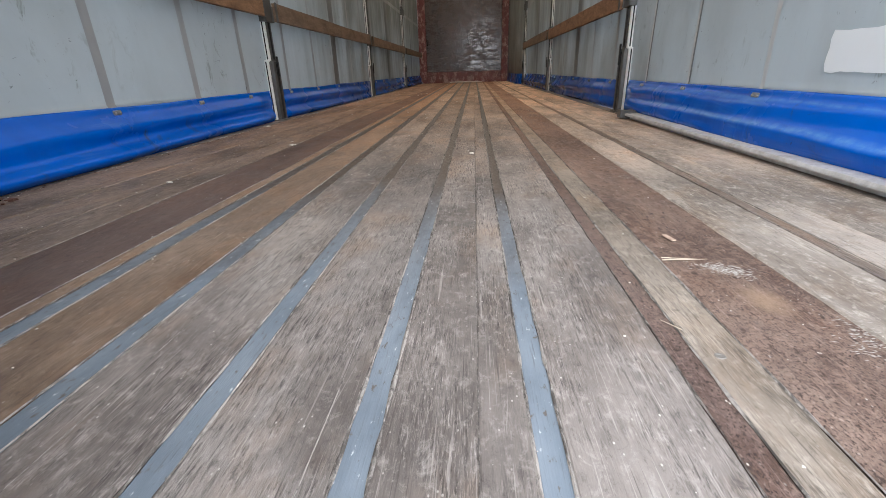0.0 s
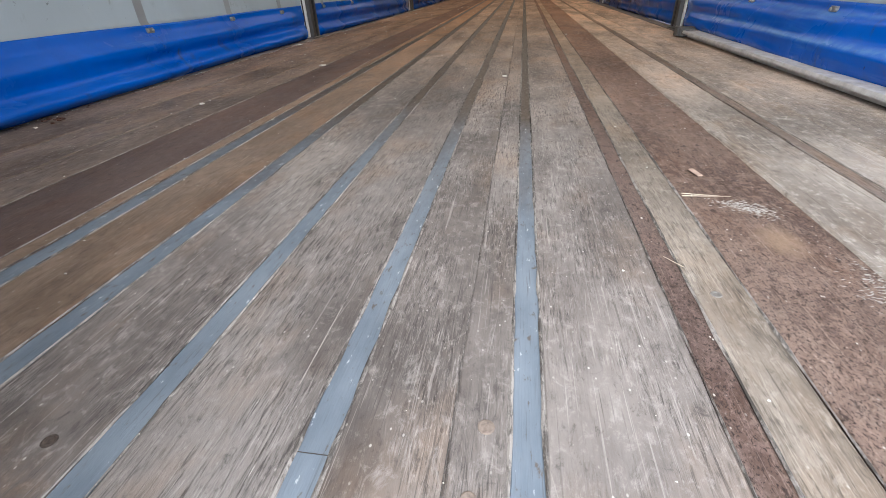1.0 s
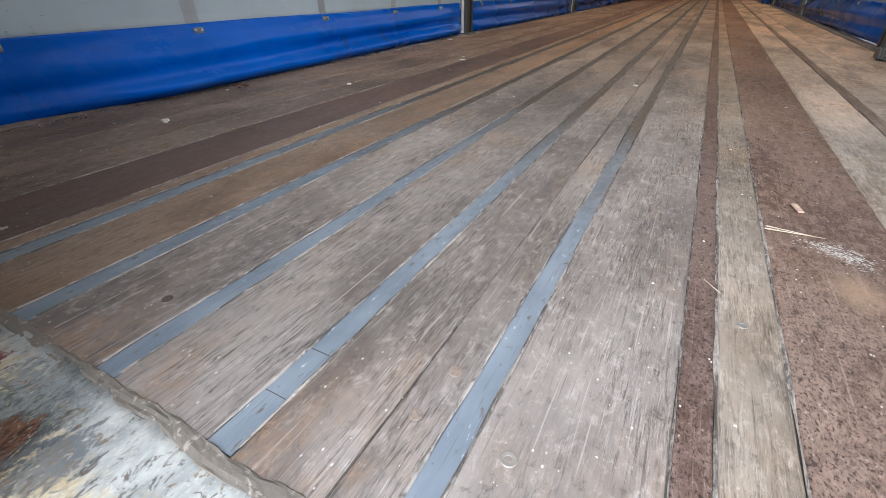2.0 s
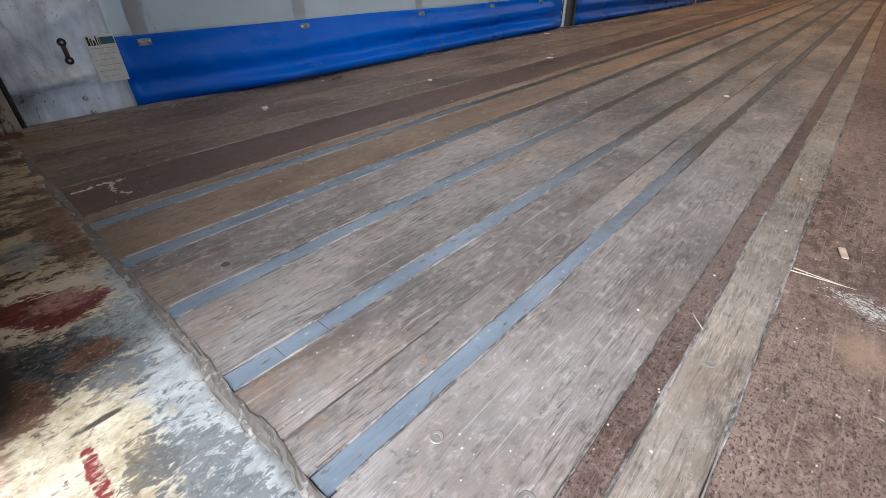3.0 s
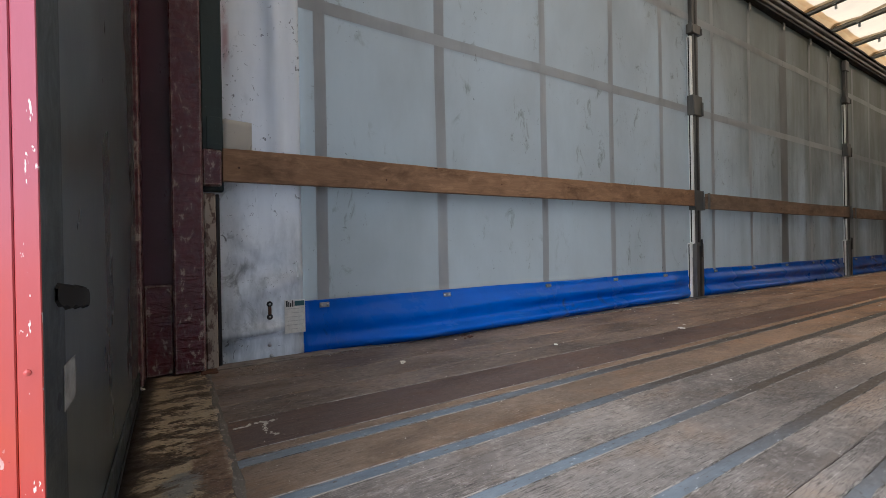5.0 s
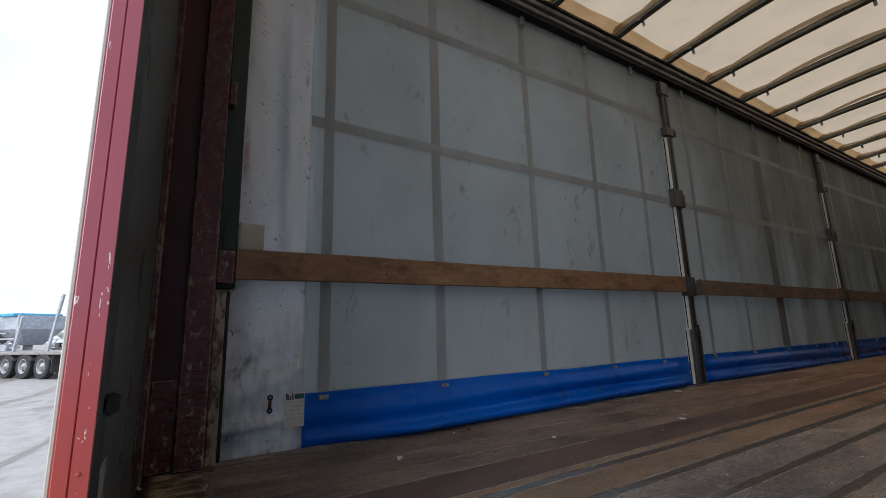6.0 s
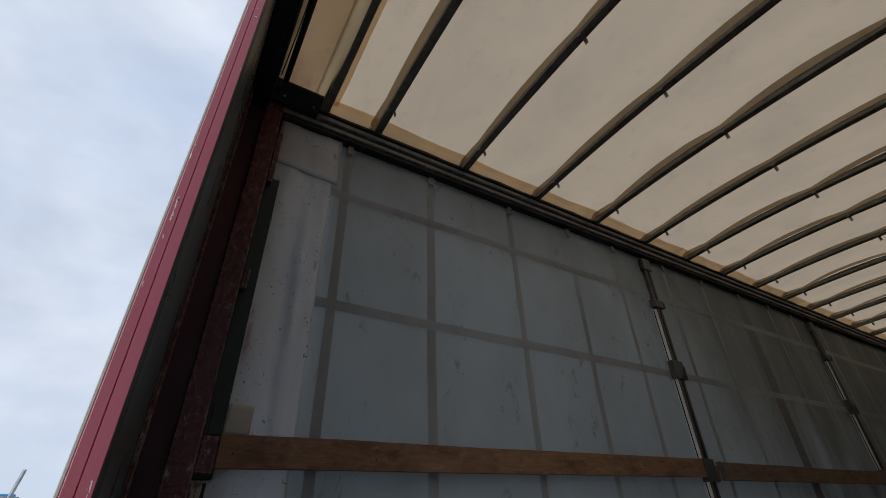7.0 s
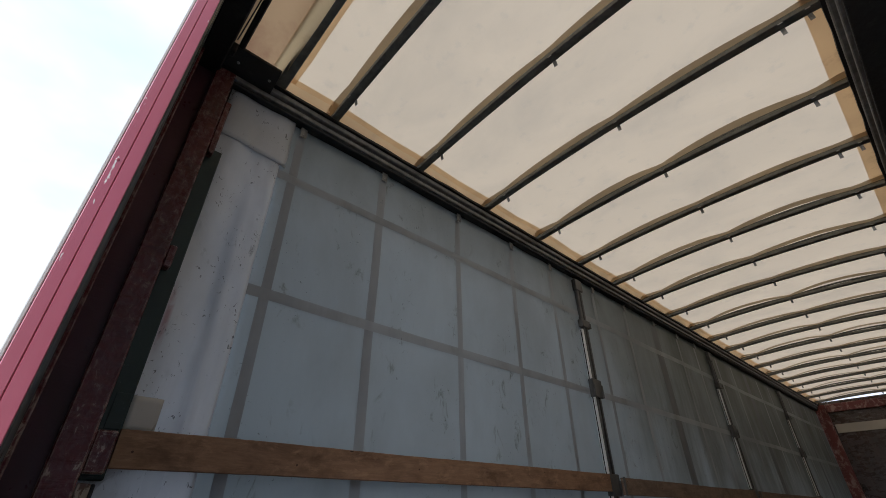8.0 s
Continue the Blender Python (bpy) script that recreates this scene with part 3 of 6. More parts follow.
def sky_tinted_red():
    """Glossy red, the sky's pink sheen painted in above, orange red near the foot, with single chips down to pale
    primer.
    """
    m, nt, b = material("red door edge paint", 0.24, 0, 0.6)
    z = axis(nt, 2)
    zone = noise_tex(nt, coords(nt, (6, 6, 3)), 1.0, 4, 0.6)
    chip = noise_tex(nt, coords(nt, (120, 150, 46)), 1.0, 4, 0.6, 0.3)
    where = noise_tex(nt, coords(nt, (5, 20, 2.2)), 1.0, 3, 0.6)
    # the pink above stands for sky reflected in the gloss
    c = mixc(nt, band(nt, calc(nt, "ADD", z, calc(nt, "MULTIPLY", zone, 0.3)), 0.44, 0.66), (0.47, 0.060, 0.028), (0.385, 0.077, 0.104))
    c = mixc(nt, calc(nt, "MULTIPLY", band(nt, zone, 0.45, 0.7), 0.35), c, (0.33, 0.046, 0.055))
    c = mixc(nt, band(nt, calc(nt, "ADD", z, calc(nt, "MULTIPLY", zone, 0.2)), 0.37, 0.26), c, (0.42, 0.018, 0.026))
    # the foot has lost its red down to a pale green primer, in torn edges
    y = axis(nt, 1)
    tear = noise_tex(nt, coords(nt, (60, 90, 38)), 1.0, 5, 0.62, 0.4)
    edge = calc(nt, "ADD", calc(nt, "ADD", z, calc(nt, "MULTIPLY", calc(nt, "ADD", y, 0.224), 4.2)), calc(nt, "MULTIPLY", calc(nt, "SUBTRACT", tear, 0.5), 0.16))
    bare = calc(nt, "MULTIPLY", band(nt, edge, 0.152, 0.146), band(nt, calc(nt, "ADD", z, calc(nt, "MULTIPLY", calc(nt, "SUBTRACT", tear, 0.5), 0.02)), -0.021, -0.019))
    c = mixc(nt, bare, c, mixc(nt, band(nt, tear, 0.35, 0.65), (0.30, 0.36, 0.30), (0.42, 0.46, 0.40)))
    c = mixc(nt, calc(nt, "MULTIPLY", band(nt, chip, 0.645, 0.66), band(nt, where, 0.47, 0.53)), c, (0.68, 0.60, 0.54))
    dots = noise_tex(nt, coords(nt, (300, 300, 240)), 1.0, 2)
    c = mixc(nt, calc(nt, "MULTIPLY", band(nt, dots, 0.74, 0.76), 0.6), c, (0.20, 0.020, 0.024))
    link(nt, c, b.inputs["Base Color"])
    link(nt, bump(nt, chip, 0.15, 0.001), b.inputs["Normal"])
    return m


RED_EDGE = sky_tinted_red()


def door_lining():
    """Smooth grey green sheet with faint clouds, a few level scuffs and old splashes."""
    m, nt, b = material("dark grey door lining", 0.26, 0, 0.5)
    cloud_n = noise_tex(nt, coords(nt, (2.2, 2.2, 1.3), 3), 1.0, 5, 0.6)
    fine_n = noise_tex(nt, coords(nt, (90, 90, 90), 3), 1.0, 4, 0.6)
    scuff = noise_tex(nt, coords(nt, (4, 4, 60), 3), 1.0, 5, 0.6, 0.6)
    c = mixc(nt, band(nt, cloud_n, 0.3, 0.7), (0.052, 0.063, 0.059), (0.088, 0.104, 0.098))
    c = mixc(nt, calc(nt, "MULTIPLY", band(nt, scuff, 0.66, 0.72), 0.4), c, (0.11, 0.115, 0.11))
    c = mixc(nt, calc(nt, "MULTIPLY", band(nt, fine_n, 0.66, 0.72), 0.4), c, (0.020, 0.022, 0.021))
    link(nt, c, b.inputs["Base Color"])
    link(nt, band(nt, cloud_n, 0.3, 0.7, 0.22, 0.36), b.inputs["Roughness"])
    link(nt, bump(nt, cloud_n, 0.15, 0.02), b.inputs["Normal"])
    return m


DOOR_DARK = door_lining()
DOOR_TRIM = chipped("grey door trim", (0.046, 0.053, 0.050), (0.13, 0.13, 0.13), 0.64, 0.70, 0.45, (0.035, 0.036, 0.036), 0.4)
BLACK_STEEL = chipped("black grimy steel", (0.012, 0.012, 0.013), (0.07, 0.068, 0.065), 0.64, 0.70, 0.5, (0.010, 0.010, 0.010), 0.4)


def steel(name, base, rough, worn, metal=0.8):
    m, nt, b = material(name, rough, metal, 0.5)
    a = noise_tex(nt, coords(nt, (20, 20, 4), 6), 1.0, 6, 0.65)
    s = noise_tex(nt, coords(nt, (160, 160, 7), 6), 1.0, 4, 0.6)
    c = mixc(nt, band(nt, a, 0.35, 0.68), base, worn)
    link(nt, c, b.inputs["Base Color"])
    link(nt, band(nt, a, 0.3, 0.7, rough - 0.1, rough + 0.2), b.inputs["Roughness"])
    link(nt, bump(nt, s, 0.2, 0.001), b.inputs["Normal"])
    return m


POST_DARK = steel("dark galvanised steel", (0.085, 0.085, 0.082), 0.45, (0.17, 0.165, 0.155), 0.55)
POST_BRIGHT = steel("bright aluminium rail", (0.88, 0.88, 0.86), 0.28, (0.68, 0.68, 0.66), 0.2)
ALU_DULL = steel("dull aluminium", (0.62, 0.61, 0.59), 0.5, (0.42, 0.40, 0.375), 0.15)
LIP_DIRTY = steel("grimy floor edge", (0.13, 0.102, 0.086), 0.7, (0.29, 0.245, 0.215), 0.05)
CANTRAIL = steel("sooty aluminium rail", (0.15, 0.148, 0.138), 0.42, (0.27, 0.265, 0.245), 0.35)
BOW_STEEL = steel("dark roof bow steel", (0.105, 0.103, 0.088), 0.38, (0.20, 0.195, 0.165), 0.35)
SCREW = steel("worn screw head", (0.24, 0.225, 0.205), 0.55, (0.14, 0.125, 0.11), 0.3)
RIVET_PLATE = steel("dull grey rivet plate", (0.20, 0.22, 0.25), 0.42, (0.42, 0.42, 0.40), 0.5)
ZINC = steel("zinc fitting", (0.50, 0.50, 0.48), 0.35, (0.30, 0.29, 0.27), 0.8)


def slat_wood(name, lo, hi):
    m, nt, b = material(name, 0.65, 0, 0.35)
    g = noise_tex(nt, coords(nt, (40, 7, 90), 9), 1.0, 9, 0.76, 0.9)
    w = noise_tex(nt, coords(nt, (8, 5.0, 13), 9), 1.0, 8, 0.72, 0.6)
    pale_n = noise_tex(nt, coords(nt, (9, 9, 22), 12), 1.0, 7, 0.72, 0.4)
    k = cells(nt, coords(nt, (20, 5.5, 24), 9), 1.0)
    mid = tuple((a + d) / 2 for a, d in zip(lo, hi))
    c = mixc(nt, band(nt, g, 0.30, 0.70), tuple((a + d) / 2 for a, d in zip(lo, mid)), tuple((a + d) / 2 for a, d in zip(hi, mid)))
    c = mixc(nt, calc(nt, "MULTIPLY", band(nt, w, 0.44, 0.68), 0.75), c, tuple(v * 0.55 for v in lo))
    c = mixc(nt, calc(nt, "MULTIPLY", band(nt, pale_n, 0.54, 0.70), 0.6), c, tuple(min(1, v * 1.15) for v in hi))
    c = mixc(nt, band(nt, k, 0.07, 0.04), c, tuple(v * 0.25 for v in lo))
    link(nt, c, b.inputs["Base Color"])
    link(nt, bump(nt, g, 0.35, 0.002), b.inputs["Normal"])
    return m


SLAT = slat_wood("brown softwood", (0.160, 0.080, 0.040), (0.385, 0.226, 0.128))
SLAT_OLD = slat_wood("grey brown softwood", (0.130, 0.085, 0.055), (0.265, 0.185, 0.130))


def canvas(name, face, through_col, share, stain, heavy=0.30):
    m, nt, b = material(name, 0.6, 0, 0.25)
    big_n = noise_tex(nt, coords(nt, (1.6, 2.2, 1)), 1.0, 5, 0.6, 0.5)
    spot = noise_tex(nt, coords(nt, (9, 9, 9)), 1.0, 5, 0.65)
    f = calc(nt, "MULTIPLY", band(nt, big_n, 0.46, 0.75), heavy)
    c = mixc(nt, f, face, stain)
    t = mixc(nt, f, through_col, stain)
    t = mixc(nt, calc(nt, "MULTIPLY", band(nt, spot, 0.58, 0.72), 0.42), t, stain)
    link(nt, c, b.inputs["Base Color"])
    tr = nt.nodes.new("ShaderNodeBsdfTranslucent")
    link(nt, t, tr.inputs["Color"])
    mix = nt.nodes.new("ShaderNodeMixShader")
    mix.inputs[0].default_value = share
    nt.links.new(b.outputs[0], mix.inputs[1])
    nt.links.new(tr.outputs[0], mix.inputs[2])
    nt.links.new(mix.outputs[0], nt.nodes["Material Output"].inputs["Surface"])
    return m


CANVAS = canvas("cream roof canvas", (0.66, 0.60, 0.51), (0.98, 0.77, 0.53), 0.30, (0.48, 0.42, 0.34))
TAPE = canvas("tan canvas hem", (0.56, 0.44, 0.28), (0.92, 0.72, 0.48), 0.60, (0.40, 0.26, 0.13))
FLAP_HEM = canvas("yellowed canvas hem", (0.44, 0.34, 0.20), (0.72, 0.54, 0.31), 0.40, (0.34, 0.20, 0.10))
POCKET = canvas("tan grey canvas sleeve", (0.36, 0.31, 0.23), (0.58, 0.48, 0.34), 0.50, (0.34, 0.26, 0.18))
CLOTH = canvas("stained rear canvas", (0.36, 0.23, 0.13), (0.56, 0.36, 0.19), 0.32, (0.24, 0.09, 0.06), 0.9)


def bulkhead_ply():
    m, nt, b = material("dark varnished ply", 0.2, 0, 0.8)
    g = noise_tex(nt, coords(nt, (9, 1, 2.2)), 1.0, 6, 0.65, 0.8)
    s = noise_tex(nt, coords(nt, (3.0, 1, 26)), 1.0, 6, 0.7, 0.6)
    v = noise_tex(nt, coords(nt, (30, 1, 2.5)), 1.0, 6, 0.7, 0.8)
    z = noise_tex(nt, coords(nt, (1.4, 1, 1.8)), 1.0, 4, 0.6)
    c = mixc(nt, band(nt, g, 0.3, 0.7), (0.032, 0.018, 0.015), (0.085, 0.052, 0.042))
    c = mixc(nt, calc(nt, "MULTIPLY", calc(nt, "MULTIPLY", band(nt, s, 0.56, 0.66), band(nt, z, 0.48, 0.62)), 0.7), c, (0.30, 0.27, 0.25))
    c = mixc(nt, calc(nt, "MULTIPLY", band(nt, v, 0.56, 0.64), 0.8), c, (0.018, 0.013, 0.012))
    link(nt, c, b.inputs["Base Color"])
    rub_sheen = noise_tex(nt, coords(nt, (6.0, 1, 15)), 1.0, 8, 0.72, 0.5)
    link(nt, band(nt, calc(nt, "ADD", calc(nt, "MULTIPLY", rub_sheen, 0.75), calc(nt, "MULTIPLY", v, 0.25)), 0.42, 0.60, 0.14, 0.52), b.inputs["Roughness"])
    link(nt, bump(nt, g, 0.16, 0.003), b.inputs["Normal"])
    return m


PLY = bulkhead_ply()


def yard_ground():
    m, nt, b = material("pale dusty concrete", 0.8, 0, 0.3)
    a = noise_tex(nt, coords(nt, (0.16, 0.5, 1)), 1.0, 7, 0.65, 0.7)
    d = noise_tex(nt, coords(nt, (2.5, 2.5, 1)), 1.0, 6, 0.7)
    c = mixc(nt, band(nt, d, 0.3, 0.7), (0.29, 0.268, 0.252), (0.41, 0.385, 0.365))
    c = mixc(nt, calc(nt, "MULTIPLY", band(nt, a, 0.52, 0.60), 0.9), c, (0.20, 0.17, 0.15))
    link(nt, c, b.inputs["Base Color"])
    link(nt, band(nt, a, 0.5, 0.68, 0.85, 0.45), b.inputs["Roughness"])
    link(nt, bump(nt, d, 0.4, 0.02), b.inputs["Normal"])
    return m


GROUND = yard_ground()


def simple(name, col, rough=0.6, metal=0.0, vary=0.25, size=6.0):
    m, nt, b = material(name, rough, metal, 0.4)
    a = noise_tex(nt, coords(nt, (size, size, size), 5), 1.0, 6, 0.65)
    link(nt, mixc(nt, band(nt, a, 0.3, 0.7), tuple(v * (1 - vary) for v in col), tuple(min(1, v * (1 + vary)) for v in col)), b.inputs["Base Color"])
    link(nt, bump(nt, a, 0.2, 0.004), b.inputs["Normal"])
    return m


RUBBER = simple("tyre rubber", (0.030, 0.030, 0.031), 0.8)
HUB = simple("dusty wheel rim", (0.33, 0.33, 0.33), 0.45, 0.3)
CHASSIS = simple("dark chassis steel", (0.055, 0.053, 0.052), 0.6)
DECK_GREY = simple("weathered deck edge", (0.26, 0.24, 0.22), 0.65)
STAKE = simple("galvanised stake", (0.36, 0.37, 0.385), 0.5, 0.2)
LIGHT_GREY = simple("light grey body paint", (0.36, 0.38, 0.42), 0.45)
CYAN = simple("faded cyan sheet", (0.07, 0.33, 0.52), 0.55)
WHITE_PAINT = simple("white painted box", (0.66, 0.65, 0.62), 0.5)
YELLOW = simple("yellow plastic", (0.48, 0.36, 0.07), 0.5)
PAPER = simple("aged white paper", (0.66, 0.65, 0.61), 0.7, 0, 0.12, 60)
PAPER_DIRTY = simple("grimy paper", (0.27, 0.27, 0.265), 0.7, 0, 0.3, 40)
INK = simple("black print", (0.020, 0.022, 0.024), 0.6)
INK_TEAL = simple("teal print", (0.03, 0.11, 0.13), 0.6)
FLAKE = simple("white paint flake", (0.66, 0.62, 0.55), 0.7, 0, 0.2, 90)
SCRAPED = simple("chalky paint scrape", (0.44, 0.41, 0.37), 0.8, 0, 0.25, 120)
SPLIT = simple("split pale wood", (0.46, 0.39, 0.30), 0.7, 0, 0.2, 120)
CHIP_WOOD = simple("fresh wood chip", (0.46, 0.34, 0.26), 0.7, 0, 0.2, 90)
RUSTY = simple("rusty steel", (0.10, 0.045, 0.028), 0.75, 0, 0.5, 60)
SEALANT = chipped("crumbling grey sealant", (0.17, 0.150, 0.128), (0.31, 0.28, 0.24), 0.55, 0.62, 0.75, (0.035, 0.030, 0.025), 0.3, 3.0)


def joint_dirt():
    """Joints: black gap dirt broken up by pale crumbs and dust."""
    m, nt, b = material("dusty joint filler", 0.85, 0, 0.3)
    n = noise_tex(nt, coords(nt, (240, 60, 60), 7), 1.0, 7, 0.75, 0.6)
    w = noise_tex(nt, coords(nt, (30, 6, 10), 7), 1.0, 4, 0.6)
    c = mixc(nt, band(nt, calc(nt, "ADD", n, calc(nt, "MULTIPLY", w, 0.8)), 0.80, 0.98), (0.075, 0.066, 0.058), (0.30, 0.272, 0.245))
    c = mixc(nt, band(nt, n, 0.62, 0.68), c, (0.55, 0.52, 0.47))
    link(nt, c, b.inputs["Base Color"])
    link(nt, bump(nt, n, 0.6, 0.002), b.inputs["Normal"])
    return m


FILLER = joint_dirt()
KNOT = simple("dark ply knot", (0.060, 0.045, 0.036), 0.85, 0, 0.5, 300)
PLUG = simple("brown screw plug", (0.19, 0.150, 0.122), 0.8, 0, 0.35, 200)
DUST = simple("packed floor dirt", (0.055, 0.046, 0.039), 0.9, 0, 0.45, 50)
FRAYED = simple("black frayed webbing", (0.009, 0.009, 0.010), 0.95)
CABLE = simple("black rubber", (0.014, 0.014, 0.015), 0.55)


# ---------------------------------------------------------------- mesh helpers
def add_box(bm, x0, x1, y0, y1, z0, z1, bevel=0.0, segments=1, turn=None):
    r = bmesh.ops.create_cube(bm, size=1.0)
    vs = r["verts"]
    for v in vs:
        v.co = Vector((x0 + (v.co.x + 0.5) * (x1 - x0), y0 + (v.co.y + 0.5) * (y1 - y0), z0 + (v.co.z + 0.5) * (z1 - z0)))
    if turn is not None:
        bmesh.ops.transform(bm, matrix=turn, verts=vs)
    if bevel > 0:
        es = list({e for v in vs for e in v.link_edges})
        bmesh.ops.bevel(bm, geom=es, offset=bevel, segments=segments, affect="EDGES", profile=0.5)
    return bm


def boxed(*a, **k):
    return add_box(bmesh.new(), *a, **k)


def add_rod(bm, a, b, r, n=10, r2=None):
    a, b = Vector(a), Vector(b)
    q = (b - a).to_track_quat("Z", "Y").to_matrix().to_4x4()
    m = Matrix.Translation((a + b) / 2) @ q
    bmesh.ops.create_cone(bm, cap_ends=True, segments=n, radius1=r, radius2=r if r2 is None else r2, depth=(b - a).length, matrix=m)
    return bm


def add_lathe(bm, profile, n, m, caps=True):
    """Turn (radius, height) pairs round the local z axis."""
    rings = []
    for r, h in profile:
        rings.append([bm.verts.new(m @ Vector((r * math.cos(2 * math.pi * i / n), r * math.sin(2 * math.pi * i / n), h))) for i in range(n)])
    for p, q in zip(rings, rings[1:]):
        for i in range(n):
            bm.faces.new((p[i], p[(i + 1) % n], q[(i + 1) % n], q[i]))
    if caps and profile[0][0] > 1e-6:
        bm.faces.new(rings[0][::-1])
    if caps and profile[-1][0] > 1e-6:
        bm.faces.new(rings[-1])
    return bm


def sheet(f, us, vs, thick=None):
    """A mesh over the grid us x vs of the points f(u, v); thick: a vector that gives it a back."""
    bm = bmesh.new()
    front = [[bm.verts.new(f(u, v)) for v in vs] for u in us]
    grids = [front]
    if thick is not None:
        t = Vector(thick)
        grids.append([[bm.verts.new(p.co + t) for p in row] for row in front])
    for k, g in enumerate(grids):
        for i in range(len(us) - 1):
            for j in range(len(vs) - 1):
                q = (g[i][j], g[i + 1][j], g[i + 1][j + 1], g[i][j + 1])
                bm.faces.new(q if k == 0 else q[::-1])
    if thick is not None:
        g, h = grids
        nu, nv = len(us), len(vs)
        for i in range(nu - 1):
            bm.faces.new((g[i][0], h[i][0], h[i + 1][0], g[i + 1][0]))
            bm.faces.new((g[i + 1][nv - 1], h[i + 1][nv - 1], h[i][nv - 1], g[i][nv - 1]))
        for j in range(nv - 1):
            bm.faces.new((g[0][j + 1], h[0][j + 1], h[0][j], g[0][j]))
            bm.faces.new((g[nu - 1][j], h[nu - 1][j], h[nu - 1][j + 1], g[nu - 1][j + 1]))
    return bm


def prism(points, y0, y1):
    """A profile in x and z drawn out along y."""
    bm = bmesh.new()
    a = [bm.verts.new((x, y0, z)) for x, z in points]
    b = [bm.verts.new((x, y1, z)) for x, z in points]
    n = len(points)
    for i in range(n):
        bm.faces.new((a[i], a[(i + 1) % n], b[(i + 1) % n], b[i]))
    bm.faces.new(a[::-1])
    bm.faces.new(b)
    return bm


def mesh_of(name, bm, mat, smooth=False):
    bmesh.ops.recalc_face_normals(bm, faces=bm.faces)
    me = bpy.data.meshes.new(name)
    bm.to_mesh(me)
    bm.free()
    me.materials.append(mat)
    if smooth:
        me.shade_smooth()
    return me


def part(name, bm, mat, parent, label="", smooth=False):
    ob = new(name, mesh_of(name, bm, mat, smooth))
    ob.parent = parent
    return tagged(ob, label)


def thing(name, bm, mat, label, category, group="", kind="", smooth=False):
    return tagged(new(name, mesh_of(name, bm, mat, smooth)), label, category, group, kind)


def empty(name, label, category, group="", kind="", at=(0, 0, 0)):
    ob = new(name)
    ob.matrix_world = Matrix.Translation(at)
    ob.empty_display_size = 0.1
    return tagged(ob, label, category, group, kind)


def steps(a, b, d):
    n = max(1, round((b - a) / d))
    return [a + (b - a) * i / n for i in range(n + 1)]


def wave(*v):
    return noise.noise(Vector(v))


# ---------------------------------------------------------------- the large structure
END_Y = 12.45
ROOF_Z = 2.575
POSTS = (3.20, 6.38, 9.56)

ground = thing("ground", sheet(lambda u, v: Vector((u, v, EXT_Z + 0.02 * wave(u * 0.2, v * 0.2, 3))), [-900, -200, -60] + steps(-40, 40, 2.0) + [60, 200, 900],
               [-900, -200, -60] + steps(-40, 40, 2.0) + [60, 200, 900]), GROUND, "pale dusty concrete yard with damp streaks", "ground", kind="structure")

floor = thing("floor", boxed(-1.24, 1.24, -0.006, END_Y, -0.14, -0.0036), DUST, "worn ply load floor with inlaid steel strips", "floor", kind="structure")


# ---- curtain walls: s = -1 for one flank, 1 for the other
def curtain_x(s, y, z):
    d = 0.0
    if z < 0.215:
        k = (0.215 - z) / 0.215
        rear = min(1.0, max(0.0, (2.4 - y) / 1.6)) * (1.0 if s < 0 else 0.35)
        free = 1.0
        for p in POSTS:
            free *= min(1.0, 0.15 + (abs(y - p + 0.02) / 0.30) ** 2)
        if s < 0:
            free *= min(1.0, max(0.05, 0.05 + 2.2 * (y - 0.35)))
            lobe, foot = 0.80, 0.55
        else:
            lobe, foot = 0.55 + 0.08 * min(2.4, max(0.0, 3.0 - y)), 0.10
        lobe = min(lobe, 0.8)
        # it swells down to the lobe, then tucks under
        shape = (k / lobe) ** 0.9 if k < lobe else 1.0 - (1.0 - foot) * ((k - lobe) / (1.0 - lobe)) ** 1.6
        d = (0.050 + 0.070 * rear) * shape * free
        # creases that run along the skirt
        drift = 0.8 * math.sin(y * 0.9 + s) if s < 0 else 1.5 - 1.1 * min(3.0, abs(y - 3.2))
        d += (0.021 * math.sin(k * 12.5 - 3.4 + drift + 0.8 * wave(y * 0.7, 1, s)) + 0.016 * wave(y * 1.1, z * 16.0, s * 3) + 0.005 * wave(y * 7.0, z * 40.0, s)) * min(1, 1.6 * k) * (0.15 + 0.85 * free) * (1.0 if s < 0 else 0.8)
        if s > 0 and y < 3.3:
            fade = min(1.0, max(0.0, (3.2 - y) / 0.5))
            for zr, h, up, dn in ((0.166 + 0.004 * math.sin(y * 3), 0.016, 0.013, 0.030), (0.086 - 0.020 * max(0.0, 1.4 - y) + 0.004 * wave(y * 2, 1, 8), 0.034, 0.020, 0.060)):
                u = z - zr
                d += h * fade * math.exp(-(u / (up if u > 0 else dn)) ** 2)
    d += 0.008 * wave(y * 1.6, z * 0.8, 5 + s) + 0.004 * wave(y * 5.0, z * 1.6, 9 + s)
    return s * (1.244 - d)


CURTAIN_Z = steps(0.196, 0.30, 0.0208) + steps(0.30, 2.50, 0.10)[1:]


